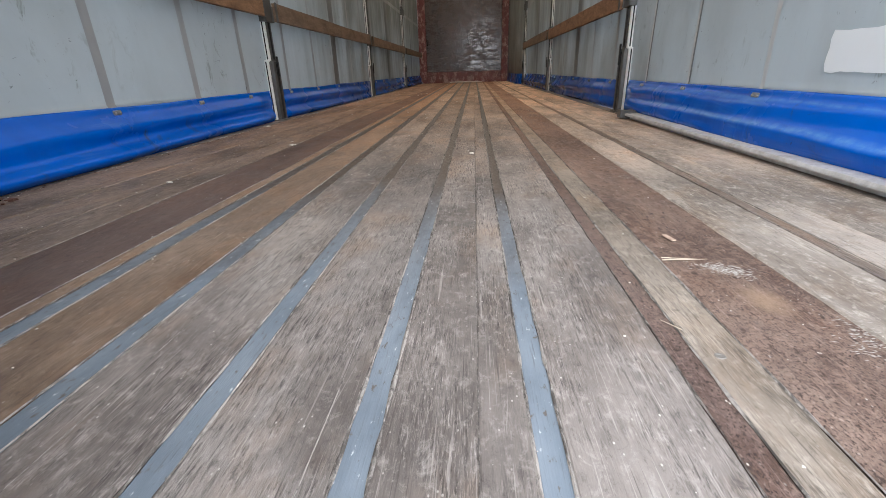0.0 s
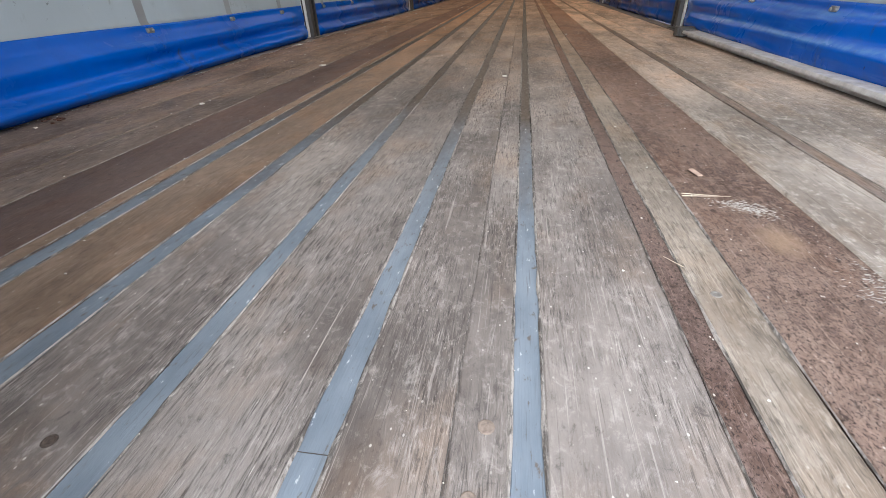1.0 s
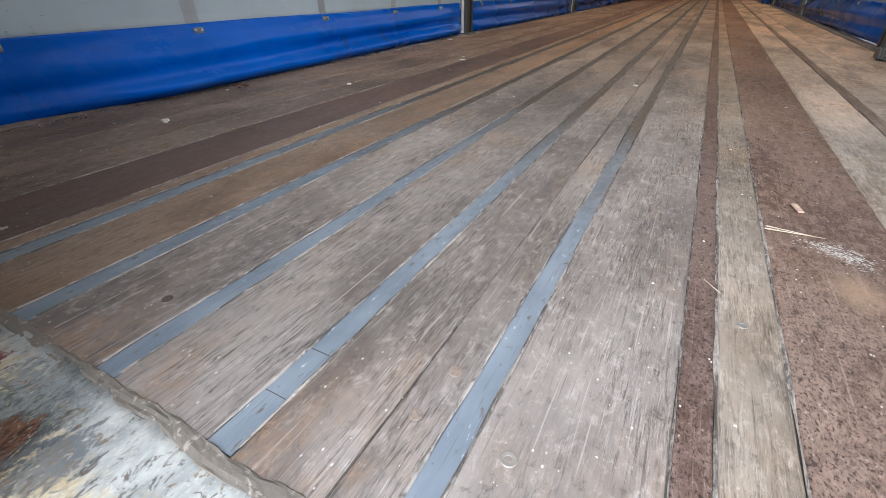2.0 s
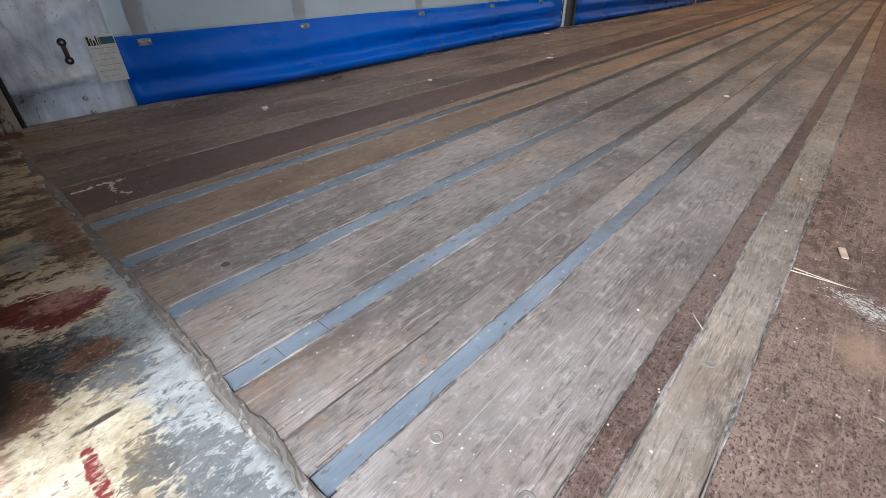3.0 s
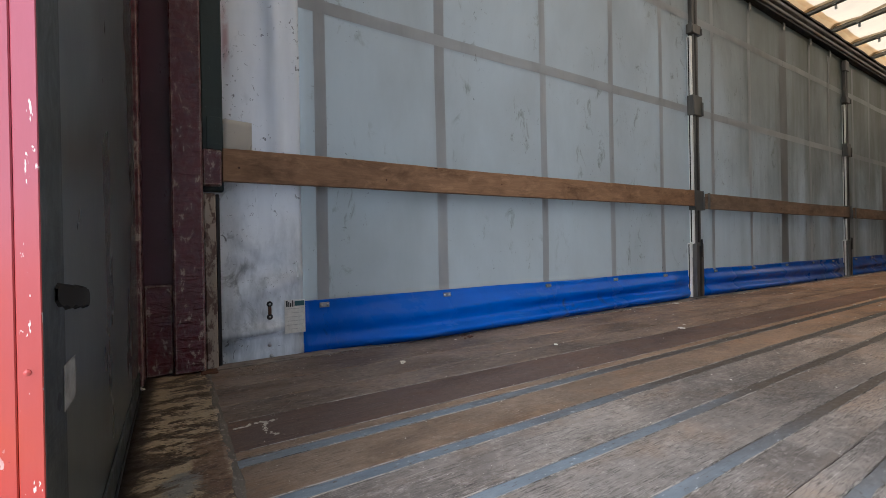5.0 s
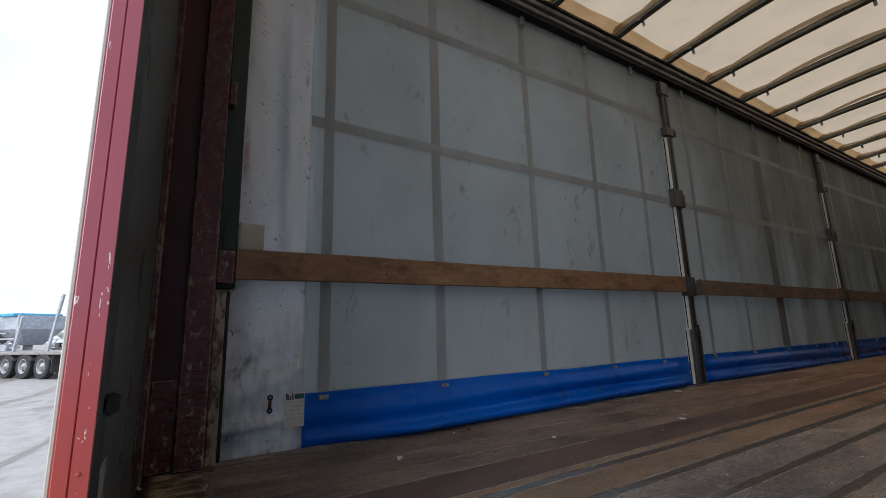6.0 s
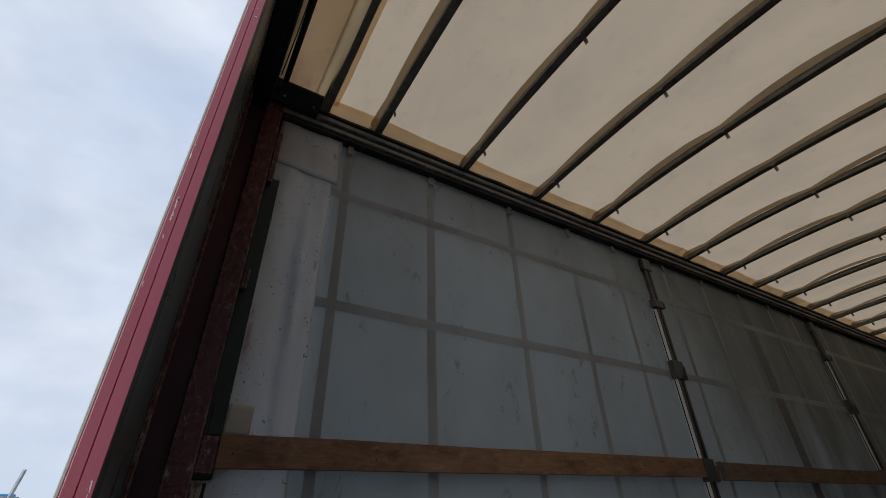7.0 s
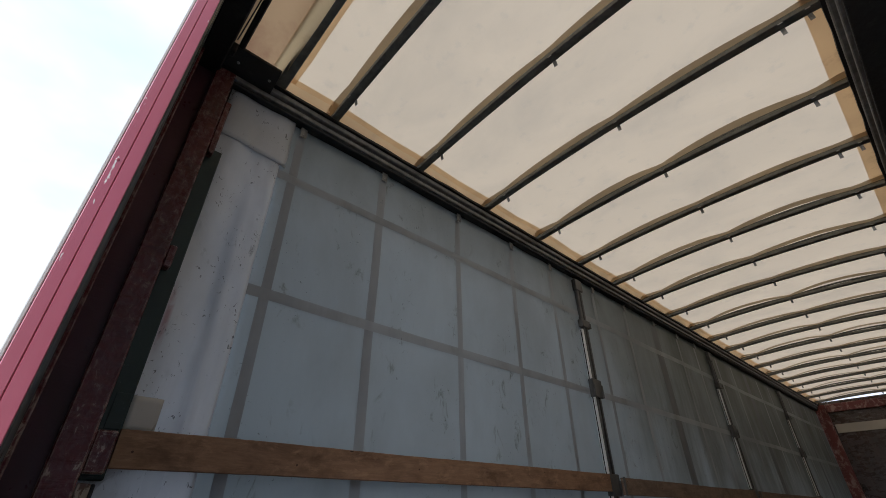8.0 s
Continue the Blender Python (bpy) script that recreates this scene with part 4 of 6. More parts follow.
def flank(s, name, label):
    wall = empty(name, label, "curtain wall", kind="structure")
    y0 = 0.312 if s < 0 else 0.02
    ys = steps(y0, 3.4, 0.05) + steps(3.4, END_Y - 0.02, 0.15)[1:]
    top = lambda y: 0.204 + 0.007 * wave(y * 1.3, 2.0, s)
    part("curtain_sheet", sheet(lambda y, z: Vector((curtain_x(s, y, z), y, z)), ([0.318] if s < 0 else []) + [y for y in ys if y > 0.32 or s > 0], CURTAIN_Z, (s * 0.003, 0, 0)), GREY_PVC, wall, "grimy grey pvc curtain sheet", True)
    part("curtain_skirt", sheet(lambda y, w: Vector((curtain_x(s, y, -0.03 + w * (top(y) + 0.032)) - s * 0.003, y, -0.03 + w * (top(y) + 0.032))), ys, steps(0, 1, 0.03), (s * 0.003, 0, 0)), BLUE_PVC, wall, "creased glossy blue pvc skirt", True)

    def upright(y, w, mat):
        part("strap", sheet(lambda u, z: Vector((curtain_x(s, u, z) - s * 0.0028, u + 0.004 * wave(z * 2, y, 1), z)), [y - w / 2, y, y + w / 2], CURTAIN_Z[:-1]), mat, wall, "", True)

    bay1 = ((0.415, 0.048), (0.99, 0.055), (1.665, 0.046), (2.265, 0.045), (2.80, 0.042))
    bay2 = ((3.50, 0.045), (4.12, 0.045), (4.80, 0.15), (5.42, 0.045), (5.95, 0.045))
    rest = tuple((y, 0.15 if i % 5 == 2 else 0.045) for i, y in enumerate(6.68 + 0.585 * k for k in range(10)))
    for y, w in bay1 + bay2 + rest:
        if s > 0 and y < 0.6:
            continue
        if s > 0 and y == 1.665:
            upright(y, 0.026, SEAM)
        elif s > 0 and y < 3.2:
            upright(y - 0.012, 0.014, STRAP_DARK)
            upright(y + 0.004, 0.018, SEAM)
        else:
            upright(y, w, STRAP_DARK if w > 0.1 else STRAP)
        # riveted buckle plate on the skirt under each strap
        bk = part("buckle_plate", boxed(-0.0025, 0.0025, -0.020, 0.020, -0.010, 0.010, 0.0012), RIVET_PLATE, wall, "zinc rivet plate")
        bk.matrix_basis = pose(curtain_x(s, y, 0.184) - s * 0.006, y, 0.184)
        for dy in (-0.013, 0.013):
            rv = part("rivet", add_lathe(bmesh.new(), [(0.0062, 0), (0.0058, 0.003), (0.003, 0.0048), (0.0005, 0.005)], 8, Matrix.Identity(4)), ZINC, bk)
            rv.matrix_basis = pose(-s * 0.003, dy, 0, 0, -s * 90, 0)
        if y < 6.6:
            hg = part("hanger", boxed(*sorted((s * 1.226, s * 1.2215)), y - 0.020, y + 0.020, 2.385, 2.455, 0.0015), CANTRAIL, wall, "small aluminium curtain hanger")
            part("rivet", add_lathe(bmesh.new(), [(0.005, 0), (0.0045, 0.0025), (0.0005, 0.004)], 8, pose(s * 1.2215, y, 2.405, 0, -s * 90, 0)), ZINC, hg)
    for z in (1.392, 2.080):
        part("strap", sheet(lambda y, v: Vector((curtain_x(s, y, z + v) - s * 0.0036, y, z + v + 0.006 * wave(y, z, 4))), ([0.318] if s < 0 else []) + [y for y in ys if y > 0.32 or s > 0], (-0.027, 0, 0.027)), STRAP, wall, "", True)
    # side raves: pale aluminium lip between floor and skirt
    part("side_lip", prism([(s * 1.165, -0.03), (s * 1.225, -0.03), (s * 1.225, 0.004), (s * 1.185, 0.004), (s * 1.180, 0.001), (s * 1.165, 0.001)], 0.02, END_Y), LIP_DIRTY, wall, "grimy aluminium floor edge lip")
    return wall


wall_left = flank(-1, "wall_left", "grey curtain wall with a blue skirt and webbing straps")
wall_right = flank(1, "wall_right", "grey curtain wall with a blue skirt and a white patch")
part("repair_patch", sheet(lambda u, v: Vector((curtain_x(1, u, v) - 0.005, u - (u - 1.245) * 0.05 * abs((v - 0.317) / 0.055) ** 7 + 0.008 * wave(v * 20, u * 20, 1), v + 0.006 * wave(u * 30, 2, v * 9))), steps(1.095, 1.395, 0.03), steps(0.262, 0.372, 0.02)), WHITE_PATCH, wall_right, "white rectangular repair patch", True)

inner_x = lambda y, z: 1.105 + 0.10 * max(0.0, 10.06 - y) / 0.45 + 0.008 * wave(y * 2.0, z * 1.2, 4) - (0.03 * max(0.0, 0.2 - z) / 0.2)
inner_ys = steps(9.62, END_Y - 0.055, 0.12)
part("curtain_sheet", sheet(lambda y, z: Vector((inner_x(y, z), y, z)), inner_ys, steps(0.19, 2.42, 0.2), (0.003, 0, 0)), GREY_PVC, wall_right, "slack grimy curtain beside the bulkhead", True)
part("curtain_skirt", sheet(lambda y, z: Vector((inner_x(y, z) - 0.003, y, z)), inner_ys, steps(0.003, 0.2, 0.03), (0.003, 0, 0)), BLUE_PVC, wall_right, "dusty blue skirt", True)

# rear silver panel of the left curtain, dented near its foot
def silver_x(y, z):
    dent = 0.036 * math.exp(-((y - 0.17) / 0.13) ** 2 - ((z - 0.105 - 0.10 * (y - 0.2)) / 0.028) ** 2)
    dent -= 0.030 * math.exp(-((y - 0.10) / 0.10) ** 2 - ((z - 0.05) / 0.025) ** 2)
    dent -= 0.030 * math.exp(-((z - 0.335 - 0.38 * (y - 0.2)) / 0.035) ** 2 - ((y - 0.23) / 0.11) ** 2)
    dent += 0.018 * math.exp(-((z - 0.26 - 0.38 * (y - 0.2)) / 0.03) ** 2 - ((y - 0.22) / 0.12) ** 2)
    dent += 0.012 * math.exp(-((z - 0.46 + 0.8 * (y - 0.1)) / 0.022) ** 2 - ((y - 0.12) / 0.07) ** 2)
    fold = 0.010 * math.sin(y * 26 + 1.5 * wave(z * 1.2, 0, 2)) * min(1.0, max(0.0, z - 0.3))
    dent -= 0.030 * math.exp(-((z - 0.082 - 0.06 * (y - 0.2)) / 0.013) ** 2 - ((y - 0.20) / 0.14) ** 2)
    # a taut upright fold where the panel is drawn to its clips
    fold += 0.016 * math.exp(-((y - 0.235 - 0.012 * math.sin(z * 2.4)) / 0.026) ** 2) * min(1.0, max(0.0, (z - 0.62) / 0.2)) * min(1.0, max(0.0, (2.0 - z) / 0.4))
    x = -1.236 + dent + fold + 0.012 * wave(y * 6, z * 2.4, 7) + 0.006 * wave(y * 14, z * 8, 3) + 0.002 * wave(y * 40, z * 30, 5)
    if y > 0.22:
        x += min(1.0, (y - 0.22) / 0.05) * (max(min(x, -1.2175), curtain_x(-1, max(y, 0.30), z) + 0.006) - x)
    x = max(x, -1.252)
    return min(x, -1.2172) if y > 0.25 else x


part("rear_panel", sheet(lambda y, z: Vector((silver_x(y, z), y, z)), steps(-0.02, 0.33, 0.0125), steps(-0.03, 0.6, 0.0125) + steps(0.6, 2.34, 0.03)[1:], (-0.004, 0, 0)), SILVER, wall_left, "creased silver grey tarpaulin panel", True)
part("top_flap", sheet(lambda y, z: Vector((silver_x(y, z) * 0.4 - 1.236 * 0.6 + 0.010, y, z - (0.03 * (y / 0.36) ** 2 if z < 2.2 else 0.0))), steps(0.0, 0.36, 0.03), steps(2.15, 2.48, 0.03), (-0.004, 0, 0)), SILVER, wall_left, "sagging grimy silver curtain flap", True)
part("repair_patch", sheet(lambda y, z: Vector((silver_x(y, z) + 0.005, y, z)), steps(0.055, 0.155, 0.02), steps(0.768, 0.884, 0.02), (-0.002, 0, 0)), PATCH, wall_left, "cream repair patch", True)

# ---- end wall
wall_end = thing("wall_end", boxed(-1.26, 1.26, END_Y + 0.012, END_Y + 0.07, -0.14, 2.62), PLY, "dark varnished ply bulkhead in a maroon steel frame", "bulkhead", kind="structure")
for x0, x1 in ((-1.24, -1.045), (0.925, 1.085)):
    part("frame_post", boxed(x0, x1, END_Y - 0.05, END_Y + 0.008, 0, 2.56, 0.006), MAROON_WORN, wall_end, "scratched maroon frame post")
part("frame_rail", boxed(-1.043, 0.923, END_Y - 0.045, END_Y + 0.008, 0, 0.275, 0.006), MAROON_WORN, wall_end, "scratched maroon bottom rail")
part("frame_rail", boxed(-1.043, 0.923, END_Y - 0.045, END_Y + 0.008, 2.40, 2.56, 0.006), MAROON_WORN, wall_end, "maroon top rail")
part("worn_edge", sheet(lambda x, i: Vector((x, (END_Y - 0.0475, END_Y - 0.054, END_Y - 0.0475)[int(i)], (0.0, 0.012, 0.030 + 0.018 * wave(x * 9, 1, 2))[int(i)])), steps(-0.45, 0.42, 0.03), range(3)), FLAKE, wall_end, "paint worn down to pale primer")
part("top_board", boxed(-1.02, 0.60, END_Y - 0.012, END_Y + 0.010, 1.99, 2.16, 0.004), PATCH, wall_end, "pale cream board")
# ---- cantrails, header and roof
def cantrail(s, name, inner):
    """Roof rail: black curtain track, two grey extruded lips with a groove between, and a black gasket under the canvas hem."""
    rail_x = lambda a, b: sorted((s * 1.27, s * (inner + a)))
    root = thing(name, boxed(*rail_x(0.040, 0), -0.02, END_Y, 2.460, 2.482, 0.003), BLACK_STEEL, "sooty aluminium roof rail with a black curtain track", "roof rail", kind="structure")
    part("lower_lip", boxed(*rail_x(0.024, 0), -0.02, END_Y, 2.4835, 2.512, 0.004), CANTRAIL, root, "grimy grey aluminium lip")
    part("groove", boxed(*rail_x(0.032, 0), -0.02, END_Y, 2.5125, 2.522, 0.001), BLACK_STEEL, root)
    part("upper_lip", boxed(*rail_x(0.004, 0), -0.02, END_Y, 2.5225, 2.556, 0.005), CANTRAIL, root, "grimy grey aluminium lip")
    part("gasket", sheet(lambda y, i: Vector((s * (inner - 0.010 + 0.006 * wave(y * 5, 3, s) if int(i) in (1, 2) else 1.26), y, (2.5565, 2.5565, 2.574 + 0.006 * wave(y * 4, 1, s), 2.576)[int(i)])), steps(0.0, END_Y - 0.02, 0.06), range(4)), CABLE, root, "black rubber gasket")
    return root


cantrail(-1, "cantrail_left", 1.150)
cantrail(1, "cantrail_right", 1.010)

HOOKS = (-0.945, -0.032, 0.845)


def bow_z(x):
    return ROOF_Z + 0.055 * (1 - (x / 1.2) ** 2)


# the bows slide on the roof rails: the rear ones stand a little wider apart
BOWS = [0.55, 1.218, 1.896, 2.555, 3.198, 3.84, 4.475] + [4.475 + 0.64 * k for k in range(1, 13)]


def billow(x, y):
    """How far the canvas stands above the bows: it is tied down at the hooks."""
    c = min(range(len(BOWS)), key=lambda i: abs(BOWS[i] - y))
    near = min(1.0, abs(BOWS[c] - y) / 0.32)
    arch = abs(math.sin(math.pi * (x + 0.032) / 0.885)) ** 0.8 if -1.15 < x < 1.05 else 0
    tall = 0.018 + 0.030 * (0.5 + 0.5 * math.sin(c * 2.4 + 1.0)) * (1 if x > -0.3 else 0.8)
    return 0.022 + arch * tall * (1 - 0.25 * near) - 0.010 * near + 0.006 * wave(x * 2.2, y * 2.2, 6)


ys_roof = steps(0.21, END_Y + 0.02, 0.11)
xs_roof = steps(-1.20, 1.16, 0.04)
ceiling = thing("ceiling", sheet(lambda x, y: Vector((x, y, bow_z(x) + billow(x, y) + 0.012)), xs_roof, ys_roof), CANVAS, "translucent cream roof canvas, faintly stained", "roof canvas", kind="structure", smooth=True)
edge_l = sheet(lambda x, y: Vector((x, y, bow_z(x) + billow(x, y) + 0.008)), (-1.19, -1.14, -1.085), ys_roof)
part("hem", edge_l, TAPE, ceiling, "doubled tan canvas hem", True)
part("hem", sheet(lambda x, y: Vector((x, y, bow_z(x) + billow(x, y) + 0.008)), (0.940, 0.98, 1.04, 1.09, 1.15), ys_roof), TAPE, ceiling, "doubled tan canvas hem", True)


part("hem", sheet(lambda x, y: Vector((x, y, bow_z(x) + billow(x, y) + 0.007)), xs_roof[2:-2], (0.212, 0.24, 0.272)), TAPE, ceiling, "doubled tan canvas hem", True)


def roof_bow(k):
    y = BOWS[k] if k >= 0 else 0.205
    group = "roof bows under the canvas"
    xs = steps(-1.17, 1.08, 0.05)
    lean = 0.010 * wave(k * 1.7, 0, 1)
    wide = 1.25 if k >= 0 else 1.45
    ring = [(p * wide, q) for p, q in ((-0.019, -0.014), (0.019, -0.014), (0.023, 0.0), (0.019, 0.014), (-0.019, 0.014), (-0.023, 0.0), (-0.019, -0.014))]
    bow = thing("roof_bow", sheet(lambda x, i: Vector((x, y + ring[int(i)][0] + lean * x, bow_z(x) + ring[int(i)][1])), xs, range(7)), BOW_STEEL, "dark steel roof bow tied to the canvas", "roof bow", group, smooth=True)
    part("pocket", sheet(lambda x, v: Vector((x, y + v * (0.050 if k <= 0 and v < 0 else 0.037) + lean * x, bow_z(x) + billow(x, y + v * 0.03) + 0.003 + 0.005 * abs(v))), xs, (-1, 0, 1)), POCKET, bow, "tan canvas sleeve", True)
    part("sag_cord", sheet(lambda x, v: Vector((x, y + 0.010 * math.sin(v) + lean * x, bow_z(x) + 0.45 * billow(x, y) + 0.004 + 0.010 * math.cos(v))), xs, steps(0, 6.283, 1.05)), BOW_STEEL, bow, "", True)
    hooks = () if k < 0 else HOOKS if k % 2 else HOOKS + (0.955,)
    for i, x in enumerate(hooks):
        hk = bmesh.new()
        add_box(hk, -0.011, 0.011, -0.022, 0.022, 0.010, 0.014, 0.001)
        add_box(hk, -0.011, 0.011, -0.0235, -0.0205, -0.020, 0.014, 0.001)
        add_box(hk, -0.010, 0.010, -0.002, 0.002, -0.052, -0.014, 0.001, turn=pose(0, 0.019, 0, 12, 0, 0))
        add_box(hk, -0.010, 0.010, -0.002, 0.002, -0.012, 0.010, 0.001, turn=pose(0, 0.021, 0, 0, 0, 0))
        h = part("hook", hk, ZINC, bow, "worn zinc strap hook")
        h.matrix_basis = pose(x + 0.01 * wave(k, i, 2), y + lean * x, bow_z(x), 0, 8 * wave(k, i, 5), 14 * wave(i, k, 3))
    return bow


for k in range(-1, len(BOWS)):
    roof_bow(k)

# rear header, its stained canvas flap and corner fitting
header = thing("rear_header", boxed(-1.20, 1.20, -0.20, -0.090, 2.46, 2.66, 0.008), BLACK_STEEL, "black grimy steel rear header beam", "header beam", kind="structure")
part("header_rail", boxed(-1.05, 1.05, -0.062, -0.032, 2.560, 2.592, 0.006), BLACK_STEEL, header, "black cross rail")
part("header_flap", sheet(lambda x, y: Vector((x, y, 2.612 + 0.012 * wave(x * 3, y * 9, 2) - 0.02 * (y / 0.17) ** 2)), steps(-1.26, 1.26, 0.06), steps(-0.10, 0.128, 0.0285)), CLOTH, header, "stained tan canvas flap", True)
part("flap_hem", sheet(lambda x, y: Vector((x, y, 2.600 + 0.012 * wave(x * 3, y * 9, 2) - 0.02 * (y / 0.17) ** 2)), steps(-1.20, 1.20, 0.06), (0.122, 0.15, 0.19)), FLAP_HEM, header, "doubled tan hem", True)
part("corner_gusset", prism([(-1.27, 2.500), (-1.15, 2.520), (-1.045, 2.566), (-1.045, 2.580), (-1.27, 2.580)], -0.088, 0.17), BLACK_STEEL, header, "black corner gusset")
for y in (-0.030, 0.135):
    part("bolt", add_lathe(bmesh.new(), [(0.008, 0), (0.008, 0.004), (0.004, 0.006), (0.0005, 0.0062)], 8, pose(-1.11, y, 2.532, 180, 0, 0)), ZINC, header)
cord = bmesh.new()
for i in range(18):
    u, w = i / 18, (i + 1) / 18
    place = lambda q: (-1.02 + 1.9 * q, -0.078 + 0.012 * math.sin(q * 5), 2.575 - 0.05 * math.sin(q * math.pi))
    add_rod(cord, place(u), place(w), 0.0035, 6)
part("cord", cord, CABLE, header, "slack black cord")
part("latch_block", boxed(-1.075, -1.030, -0.088, -0.062, 2.500, 2.560, 0.006), BLACK_STEEL, header)

# ---- rear frame: corner posts and sill
def corner_post(s, name):
    post = thing(name, boxed(*sorted((s * 1.262, s * 1.205)), -0.2005, -0.012, 0.0, 2.62, 0.002), MAROON_DULL, "scratched maroon steel corner post with bolted straps", "corner post", kind="structure")
    X = lambda a, b: sorted((s * a, s * b))
    part("flange", boxed(*X(1.203, 1.160), -0.104, -0.013, 0.002, 2.50, 0.005), MAROON, post, "maroon flange scraped to pale primer")
    part("door_lip", boxed(*X(1.203, 1.078), -0.2005, -0.184, 0.002, 2.50, 0.003), MAROON, post, "chipped maroon edge")
    part("kick_plate", boxed(*X(1.203, 1.185), -0.184, -0.106, 0.002, 0.300, 0.004), MAROON, post, "maroon kick plate")
    part("edge_strip", boxed(*X(1.200, 1.178), -0.011, 0.026, 0.002, 0.610, 0.004), PALE_CHIP, post, "pale edge strip with flaking paint")
    # black strip added to stand for the dark gap beside the panel
    part("rubber_seal", boxed(*X(1.228, 1.206), 0.0275, 0.040, 0.002, 0.610, 0.003), CABLE, post, "narrow black strip")
    part("inner_post", boxed(*X(1.245, 1.2135), -0.011, 0.056, 0.62, 2.02, 0.004), GREEN_POST, post, "dark green inner post")
    part("slat_socket", boxed(*X(1.206, 1.170), -0.012, 0.047, 0.635, 0.760, 0.005), MAROON, post, "maroon slat socket")
    for z0, z1 in ((1.352, 1.450), (1.958, 2.30)):
        part("block", boxed(*X(1.214, 1.165), -0.012, 0.016, z0, z1, 0.005), MAROON, post)
    part("green_tab", boxed(*X(1.2130, 1.2085), 0.004, 0.050, 0.768, 0.884, 0.002), GREEN_POST, post, "chipped green tab")
    part("back_plate", boxed(*X(1.275, 1.2635), -0.2005, 0.10, -0.03, 2.62), BLACK_STEEL, post)
    part("toe", boxed(*X(1.235, 1.120), -0.03, 0.02, -0.01, 0.004, 0.001), RUSTY, post, "rusty toe plate")
    return post


corner_post(-1, "corner_post_left")
corner_post(1, "corner_post_right")

sill = thing("sill", sheet(lambda x, y: Vector((x, y, 0.001 + 0.0022 * wave(x * 9, y * 14, 1) + 0.0012 * wave(x * 30, y * 30, 4))), steps(-1.2, 1.2, 0.02), steps(-0.188, -0.010, 0.01483), (0, 0, -0.02)), SILL, "flaking cream and blue steel sill with red spill", "door sill", kind="structure", smooth=True)
part("ledge", boxed(-1.22, 1.22, -0.217, -0.1850, -0.24, -0.044, 0.003), ALU_DULL, sill, "bare aluminium ledge below the door")
part("bumper_beam", boxed(-1.22, 1.22, -0.184, -0.008, -0.26, -0.03), BLACK_STEEL, sill)


def bead(u, v):
    a = v
    r = 0.0066 * max(0.25, 0.95 + 0.5 * wave(u * 14, 1, 2) + 0.25 * wave(u * 60, 4, 1))
    yc = -0.011 + 0.004 * wave(u * 12, 3, 5)
    return Vector((u, yc + 1.25 * r * math.cos(a), max(-0.01, 0.20 * r * math.sin(a) + 0.0011 * wave(u * 40, a * 2, 3) + 0.0007 * wave(u * 150, a * 3, 6)) + 0.0004))


part("sealant_bead", sheet(bead, steps(-1.19, 1.19, 0.006), steps(0, math.pi, 0.45)), SEALANT, sill, "cracked grey sealant bead")

# ---- left rear door leaf
door = thing("door_1", boxed(-1.225, -0.022, -0.224, -0.201, -0.028, 2.52, 0.002), DOOR_DARK, "almost closed rear door, dark grey lining, red edge", "door", kind="structure")
part("edge_cap", boxed(-0.019, 0.030, -0.2098, -0.1938, -0.032, 2.505, 0.0008), RED_EDGE, door, "chipped red door edge")
part("edge_cap", boxed(-0.019, 0.0302, -0.2240, -0.2102, -0.034, 2.505, 0.0010), RED_EDGE, door, "chipped red door edge, green primer bared at the foot")
part("weather_lip", boxed(-0.010, 0.0270, -0.2290, -0.2247, -0.03, 2.50, 0.001), PATCH, door, "pale worn weather lip")
part("lining", boxed(-1.072, -0.056, -0.2005, -0.1962, -0.026, 2.50, 0.0008), DOOR_DARK, door, "dark green grey lining sheet")
part("trim", boxed(-0.054, 0.0294, -0.2005, -0.1932, -0.028, 2.49, 0.0012), DOOR_TRIM, door, "grey aluminium door trim")
part("bottom_channel", boxed(-1.07, -0.057, -0.1960, -0.1915, -0.026, 0.050, 0.0012), DOOR_TRIM, door, "dark grey bottom channel")
part("seal", add_rod(bmesh.new(), (-1.07, -0.1895, 0.0015), (0.005, -0.1895, 0.0015), 0.0026), CABLE, door, "narrow black strip")
def frayed(u, i):
    h = 0.0125 + 0.003 * wave(u * 60, 1, 3) - 0.005 * max(0.0, abs(u + 0.10) - 0.07) / 0.02
    zc = 0.352 + 0.10 * (u + 0.18) + 0.002 * wave(u * 25, 5, 1)
    lift = 0.002 + 0.0035 * math.sin((u + 0.19) / 0.18 * math.pi)
    return Vector((u, (-0.1961, -0.1931 + lift, -0.1931 + lift, -0.1961)[int(i)], zc + (-h, -h * 0.8, h * 0.8, h)[int(i)]))


part("strap_handle", sheet(frayed, steps(-0.188, -0.012, 0.006), range(4)), FRAYED, door, "frayed black pull strap")
part("notice", boxed(-0.094, -0.040, -0.1928, -0.1922, 0.254, 0.298), PAPER_DIRTY, door, "grimy torn paper notice")
part("rivet", add_lathe(bmesh.new(), [(0.0085, 0), (0.008, 0.0012), (0.001, 0.002)], 14, pose(-0.022, -0.1931, 0.269, 90, 0, 0)), CABLE, door, "black rubber plug")
for i in range(4):
    z = 0.31 + i * 0.62
    part("rivet", add_lathe(bmesh.new(), [(0.0028, 0), (0.0025, 0.001), (0.0005, 0.0016)], 8, pose(0.030, -0.2175 if i % 2 else -0.2035, z, 0, 90, 0)), RED_EDGE, door)

